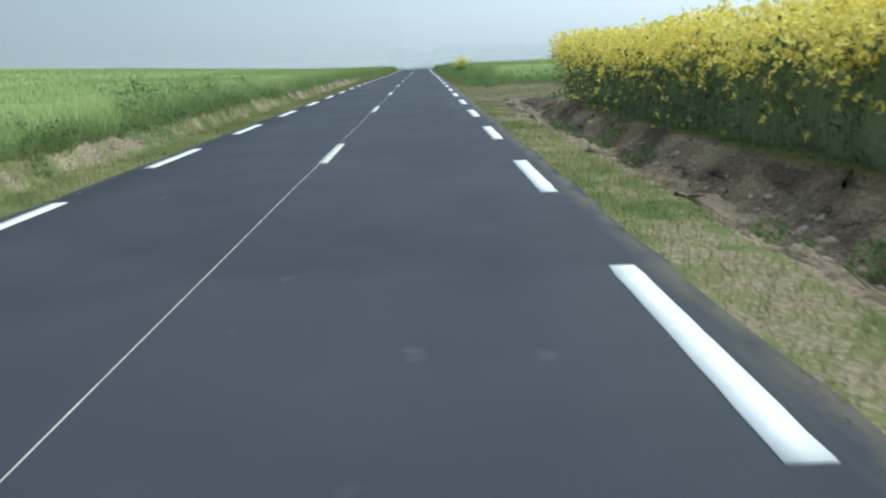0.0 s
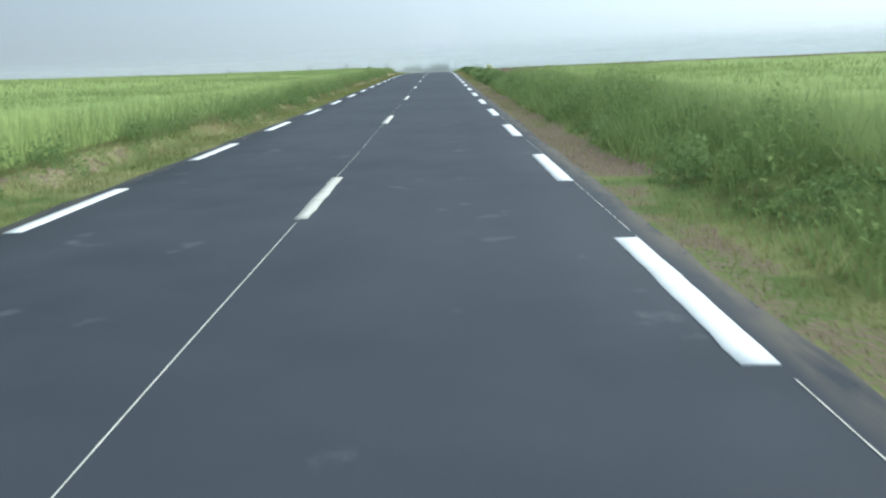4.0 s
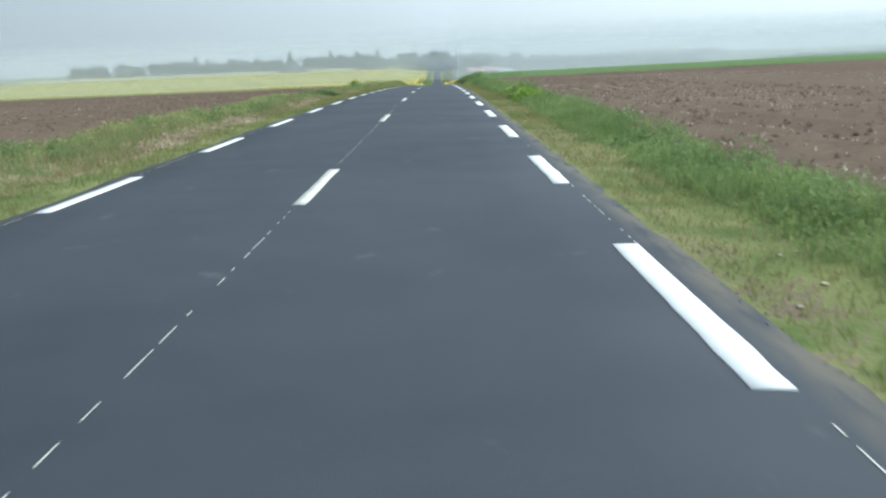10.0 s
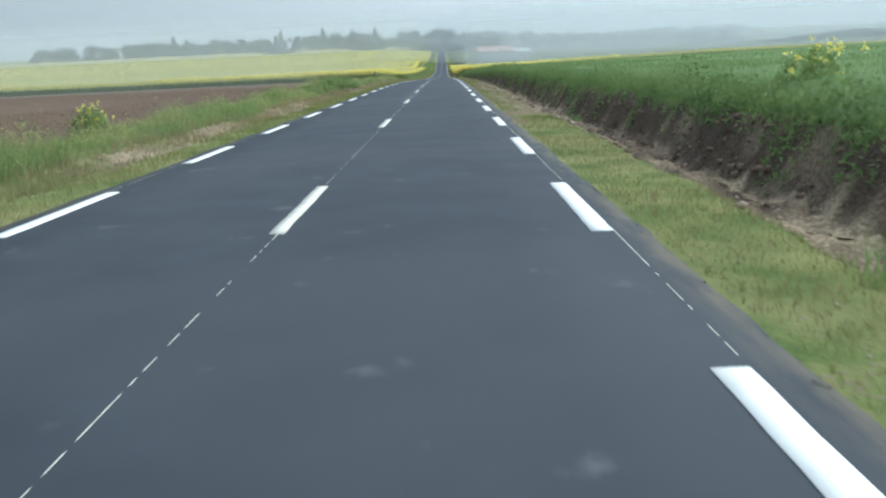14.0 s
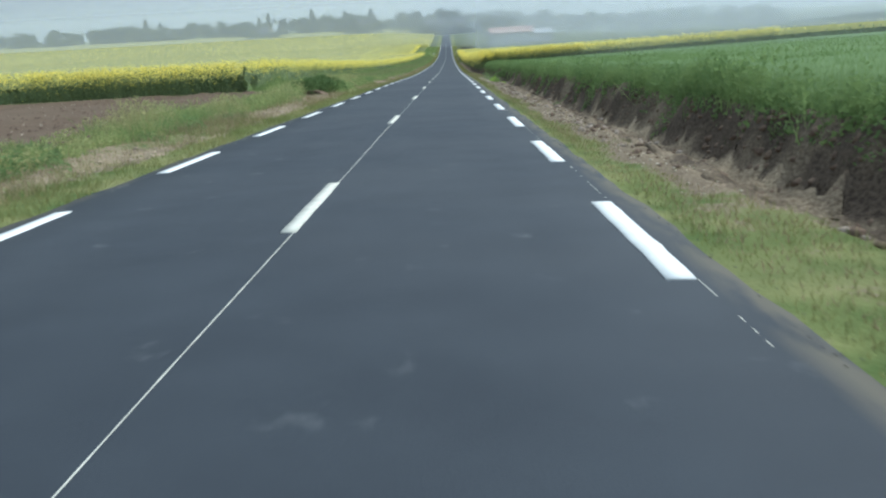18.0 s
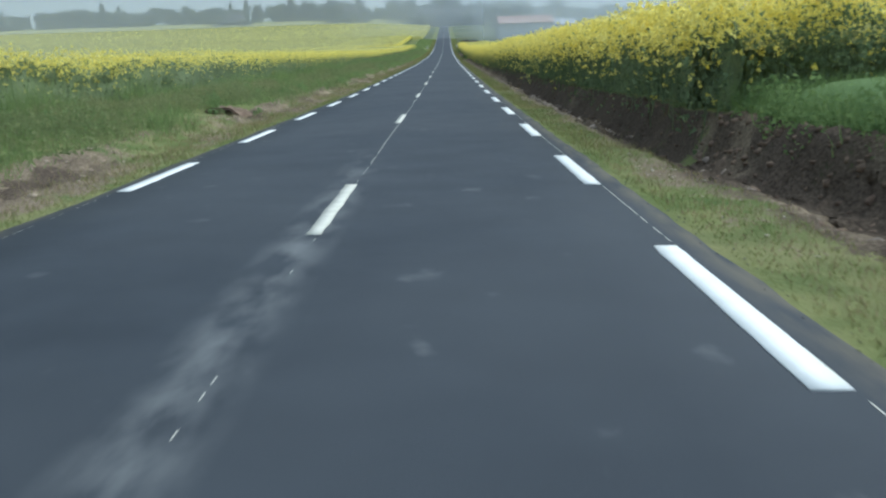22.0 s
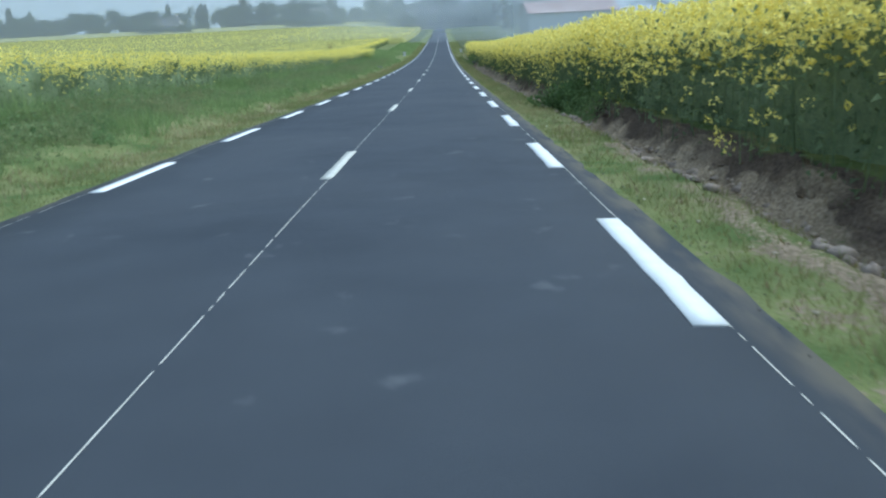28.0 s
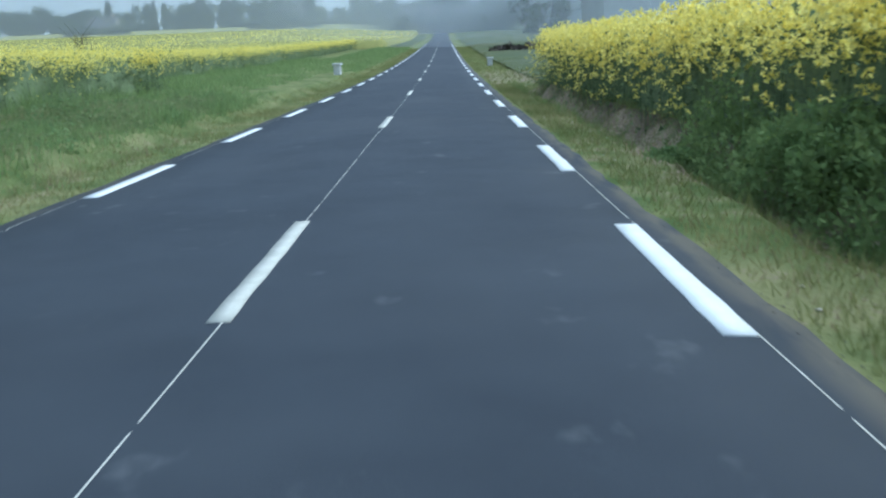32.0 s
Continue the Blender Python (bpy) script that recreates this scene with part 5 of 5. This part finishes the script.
# stones and clods on the bare strips
def pebbles(p, lo, hi, material, name):
    n = len(p)
    r = RNG.uniform(lo, hi, n)
    oc = np.array([[1, 0, 0.1], [0.1, 1, 0], [-1, 0.1, 0.1], [0, -1, 0], [0, 0, 0.45], [0, 0, -0.4]])
    v = (p[:, None] + np.array([0, 0, 0.01]) + oc[None] * r[:, None, None] * RNG.uniform(0.6, 1.35, (n, 6, 1))).reshape(-1, 3)
    i = np.arange(n)[:, None] * 6
    f = np.concatenate([i + [0, 1, 4], i + [1, 2, 4], i + [2, 3, 4], i + [3, 0, 4], i + [1, 0, 5], i + [2, 1, 5], i + [3, 2, 5], i + [0, 3, 5]])
    return mesh_np(name, v, f, material)

bare = lambda lim: (lambda x, t: soil_values(x, t)[0] > RNG.uniform(lim, 1.2, len(x)))
gravel = thing("verge_stones", "pale stones lying on the bare verge", "stones", "stuff")
p = np.concatenate([scatter(3.35, 4.15, 352, 390, 170, lambda x, t: bare(0.1)(x, t) & (lumpy(t * 0.7, x * 2.2) > RNG.uniform(-0.15, 0.7, len(x)))), scatter(3.5, 4.3, 424, 468, 26, bare(0.15)), scatter(3.35, 4.1, 468, 520, 26, bare(0.2)), scatter(3.35, 4.1, 466, 484, 120, lambda x, t: bare(0.1)(x, t) & (wave(x * 2.2, t * 0.8) > RNG.uniform(-0.5, 0.6, len(x)))), scatter(3.2, 4.2, 540, 780, 1.5), scatter(3.2, 4.0, 120, 330, 1.0), scatter(3.2, 3.9, 122, 150, 4), scatter(3.3, 9, 25, 40, 1.5), scatter(-4.6, -3.6, 215, 236, 6)])
part("stones", pebbles(p, 0.007, 0.028, STONE, "stones"), gravel)
lumps = thing("bank_clods", "crumbled clods of earth on the cut banks", "clods", "stuff")
p = np.concatenate([scatter(-4.4, -3.75, -20, 217, 45, bare(0.35)), scatter(-4.6, -3.8, 217, 462, 22, bare(0.3)), scatter(-6.4, -4.4, 207, 235, 22, bare(0.3)), scatter(4.1, 4.75, 562, 742, 40, bare(0.2)), scatter(-4.6, -3.5, 462, 760, 8, bare(0.3))])
part("pale_clods", pebbles(p, 0.015, 0.085, PALE_BANK, "pale_clods"), lumps)
p = np.concatenate([scatter(4.0, 5.4, 330, 520, 7, bare(0.3)), scatter(3.7, 5.2, 520, 742, 6, bare(0.3))])
part("dark_clods", pebbles(p, 0.012, 0.05, CLOD, "dark_clods"), lumps)

def big_clods(p, lo, hi, material, name):
    """Rounded broken lumps of dug earth, half sunk."""
    bm = bmesh.new()
    bmesh.ops.create_icosphere(bm, subdivisions=1, radius=1.0)
    ico = np.array([v.co[:] for v in bm.verts])
    tri = np.array([[v.index for v in f.verts] for f in bm.faces])
    bm.free()
    n, k = len(p), len(ico)
    r = RNG.uniform(lo, hi, n)
    a = RNG.uniform(0, 6.28, n)
    shape = ico[None] * RNG.uniform(0.5, 1.25, (n, k, 1)) * np.stack([RNG.uniform(0.7, 1.2, n), RNG.uniform(0.8, 1.6, n), RNG.uniform(0.5, 0.9, n)], 1)[:, None]
    c, s = np.cos(a)[:, None], np.sin(a)[:, None]
    v = np.stack([shape[..., 0] * c - shape[..., 1] * s, shape[..., 0] * s + shape[..., 1] * c, shape[..., 2]], -1) * r[:, None, None] + p[:, None]
    f = (tri[None] + (np.arange(n) * k)[:, None, None]).reshape(-1, 3)
    return mesh_np(name, v.reshape(-1, 3), f, material)

dug = thing("dug_clods", "dry grey lumps of dug earth along the ditch bank", "clods", "stuff")
heaped = lambda x, t: lumpy(t * 0.6, x * 2.0) + 0.5 > RNG.uniform(-0.6, 0.9, len(x))
p = np.concatenate([scatter(3.98, 4.7, 524, 742, 75, heaped), scatter(4.0, 5.0, -16, 23, 40, heaped), scatter(4.25, 4.85, 331, 520, 16, heaped), scatter(3.7, 4.3, 428, 470, 5, heaped)])
part("grey_clods", big_clods(p, 0.025, 0.1, GREY_CLOD, "grey_clods"), dug)
p = np.concatenate([scatter(4.25, 5.3, 331, 520, 60, heaped), scatter(3.65, 4.3, 426, 470, 9, heaped), scatter(4.5, 5.1, 521, 600, 12, heaped)])
part("dark_lumps", big_clods(p, 0.02, 0.085, BANK, "dark_lumps"), dug)

fringe = thing("road_edge_gravel", "loose dark grit along the broken asphalt edge", "gravel", "stuff")
p = np.concatenate([scatter(3.0, 3.2, -15, 780, 110, lambda x, t: wave(t * 0.7, x * 6) > RNG.uniform(-0.8, 0.7, len(x))), scatter(-3.16, -2.98, -15, 780, 80, lambda x, t: wave(t * 0.7 + 3, x * 6) > RNG.uniform(-0.8, 0.7, len(x)))])
p[:, 2] = np.maximum(p[:, 2], road_z(p[:, 1]) - 0.06)
part("grit", pebbles(p, 0.004, 0.012, ASPHALT, "grit"), fringe)

# a small bare tree in the rapeseed and heaps of cut brush
sapling = thing("bare_sapling", "small almost bare tree standing in the rapeseed", "tree", at=(-15.6, 786, float(gz(-15.6, 786))))
part("trunk", trunk_mesh(2.3, 0.035, 77), sapling)
rs = np.random.default_rng(3)
part("twigs", mesh_np("twigs", *tris(np.stack([rs.normal(0, 0.25, 90), rs.normal(0, 0.25, 90), rs.uniform(1.0, 2.3, 90)], 1), np.full(90, 0.6), np.full(90, 0.014), 0.7), BARK), sapling)
for x, t, w in ((8.6, 853, 2.2), (11.5, 850, 3.0)):
    heap = thing("brush_heap", "brown heap of cut brush on the grass", "brush heap", at=(x, t, float(gz(x, t))))
    q = rs.normal(0, 1, (700, 3)) * np.array([w * 0.3, 0.7, 0.3])
    q[:, 2] = np.abs(q[:, 2])
    tagged(part("branches", mesh_np("branches", *flakes(q, rs.uniform(0.1, 0.4, 700)), BARK), heap), kind="stuff")

# ---- added sheets that imitate distance haze, and the far wooded ridge ----
def haze_material(thick, right_only=None, fields_only=False):
    m = bpy.data.materials.new("distance_haze")
    m.use_nodes = True
    n, l = m.node_tree.nodes, m.node_tree.links
    n.remove(n["Principled BSDF"])
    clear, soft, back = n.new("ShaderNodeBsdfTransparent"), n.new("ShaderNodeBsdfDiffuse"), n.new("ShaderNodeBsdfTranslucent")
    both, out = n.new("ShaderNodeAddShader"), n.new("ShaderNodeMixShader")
    # pale grey laid over what lies behind, in place of hazy air
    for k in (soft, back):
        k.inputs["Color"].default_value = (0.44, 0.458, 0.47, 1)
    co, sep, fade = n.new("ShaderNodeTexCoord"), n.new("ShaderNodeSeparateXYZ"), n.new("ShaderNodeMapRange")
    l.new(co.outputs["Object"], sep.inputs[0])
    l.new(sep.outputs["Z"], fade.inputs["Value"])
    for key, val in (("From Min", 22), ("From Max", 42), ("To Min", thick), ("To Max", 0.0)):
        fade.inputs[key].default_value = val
    l.new(soft.outputs[0], both.inputs[0])
    l.new(back.outputs[0], both.inputs[1])
    amount = fade.outputs["Result"]
    if right_only:
        edge, both_ways = n.new("ShaderNodeMapRange"), n.new("ShaderNodeMath")
        edge.interpolation_type = "SMOOTHSTEP"
        edge.inputs["From Min"].default_value, edge.inputs["From Max"].default_value = right_only
        both_ways.operation = "MULTIPLY"
        l.new(sep.outputs["X"], edge.inputs["Value"])
        l.new(edge.outputs["Result"], both_ways.inputs[0])
        l.new(amount, both_ways.inputs[1])
        amount = both_ways.outputs[0]
    if fields_only:
        away, edge, both_ways = n.new("ShaderNodeMath"), n.new("ShaderNodeMapRange"), n.new("ShaderNodeMath")
        away.operation, both_ways.operation = "ABSOLUTE", "MULTIPLY"
        edge.interpolation_type = "SMOOTHSTEP"
        edge.inputs["From Min"].default_value, edge.inputs["From Max"].default_value = 4.5, 14.0
        l.new(sep.outputs["X"], away.inputs[0])
        l.new(away.outputs[0], edge.inputs["Value"])
        l.new(edge.outputs["Result"], both_ways.inputs[0])
        l.new(amount, both_ways.inputs[1])
        amount = both_ways.outputs[0]
    l.new(amount, out.inputs[0])
    l.new(clear.outputs[0], out.inputs[1])
    l.new(both.outputs[0], out.inputs[2])
    l.new(out.outputs[0], n["Material Output"].inputs["Surface"])
    return m

def haze_sheet(s_m, m, xa, xb):
    z0 = float(road_z(s_m))
    xs_m, zs_m = np.linspace(xa, xb, 15), np.linspace(-20, 48, 9)
    X, Z = np.meshgrid(xs_m, zs_m)
    me = mesh_np("mist", np.stack([X, X * 0, Z], -1).reshape(-1, 3), grid_faces(15, 9), m, True)
    ob = tagged(new("mist", me), "pale see-through sheet standing in for distance haze", "mist", kind="structure")
    ob.location = (0, s_m, z0)

# haze sheets over the fields, none across the road before the valley's end
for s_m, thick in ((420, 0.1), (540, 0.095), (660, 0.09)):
    haze_sheet(s_m, haze_material(thick, fields_only=True), -1400, -4.5)
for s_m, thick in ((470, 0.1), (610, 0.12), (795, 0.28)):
    haze_sheet(s_m, haze_material(thick, fields_only=True), 4.5, 1400)
for s_m, m in ((905, haze_material(0.16, (-60.0, -10.0))), (1010, haze_material(0.14, (-60.0, -10.0))), (1096, haze_material(0.34)), (1350, haze_material(0.4))):
    haze_sheet(s_m, m, -1400, 1400)

def far_woods():
    """A long wood on rising ground beyond the right-hand fields."""
    xs_h, ss_h = np.arange(230, 1500, 15.0), np.arange(985, 1300, 15.0)
    X, S = np.meshgrid(xs_h, ss_h)
    def rise(x, s):
        return gz(x, s) - 0.5 + (1.5 + 0.006 * (x - 270)) * np.clip((x - 232) / 120, 0, 1) * np.clip((s - 1000) / 60, 0, 1)
    hill = new("hill", mesh_np("hill", np.stack([X, S, rise(X, S)], -1).reshape(-1, 3), grid_faces(len(xs_h), len(ss_h)), MEADOW, True))
    tagged(hill, "low grassy rise behind the fields", "ground", kind="structure")
    n = 34000
    x, s = 238 + 590 * RNG.random(n) ** 1.2, 1004 + 80 * RNG.random(n) ** 0.8
    top = 6.5 + 1.4 * lumpy(x / 9, s / 12) + 1.3 * lumpy(x / 31 + 4, s * 0) + 0.9 * lumpy(x / 4, s / 5 + 3)
    top = top * np.clip(0.35 + (x - 238) / 140, 0, 1)
    p = np.stack([x, s, rise(x, s) + top * RNG.random(n) ** 0.7], 1)
    ob = thing("far_woods", "distant wood on a rise in the haze", "woods", "stuff")
    part("crowns", mesh_np("crowns", *flakes(p, RNG.uniform(0.6, 1.5, n)), LEAF), ob)

far_woods()
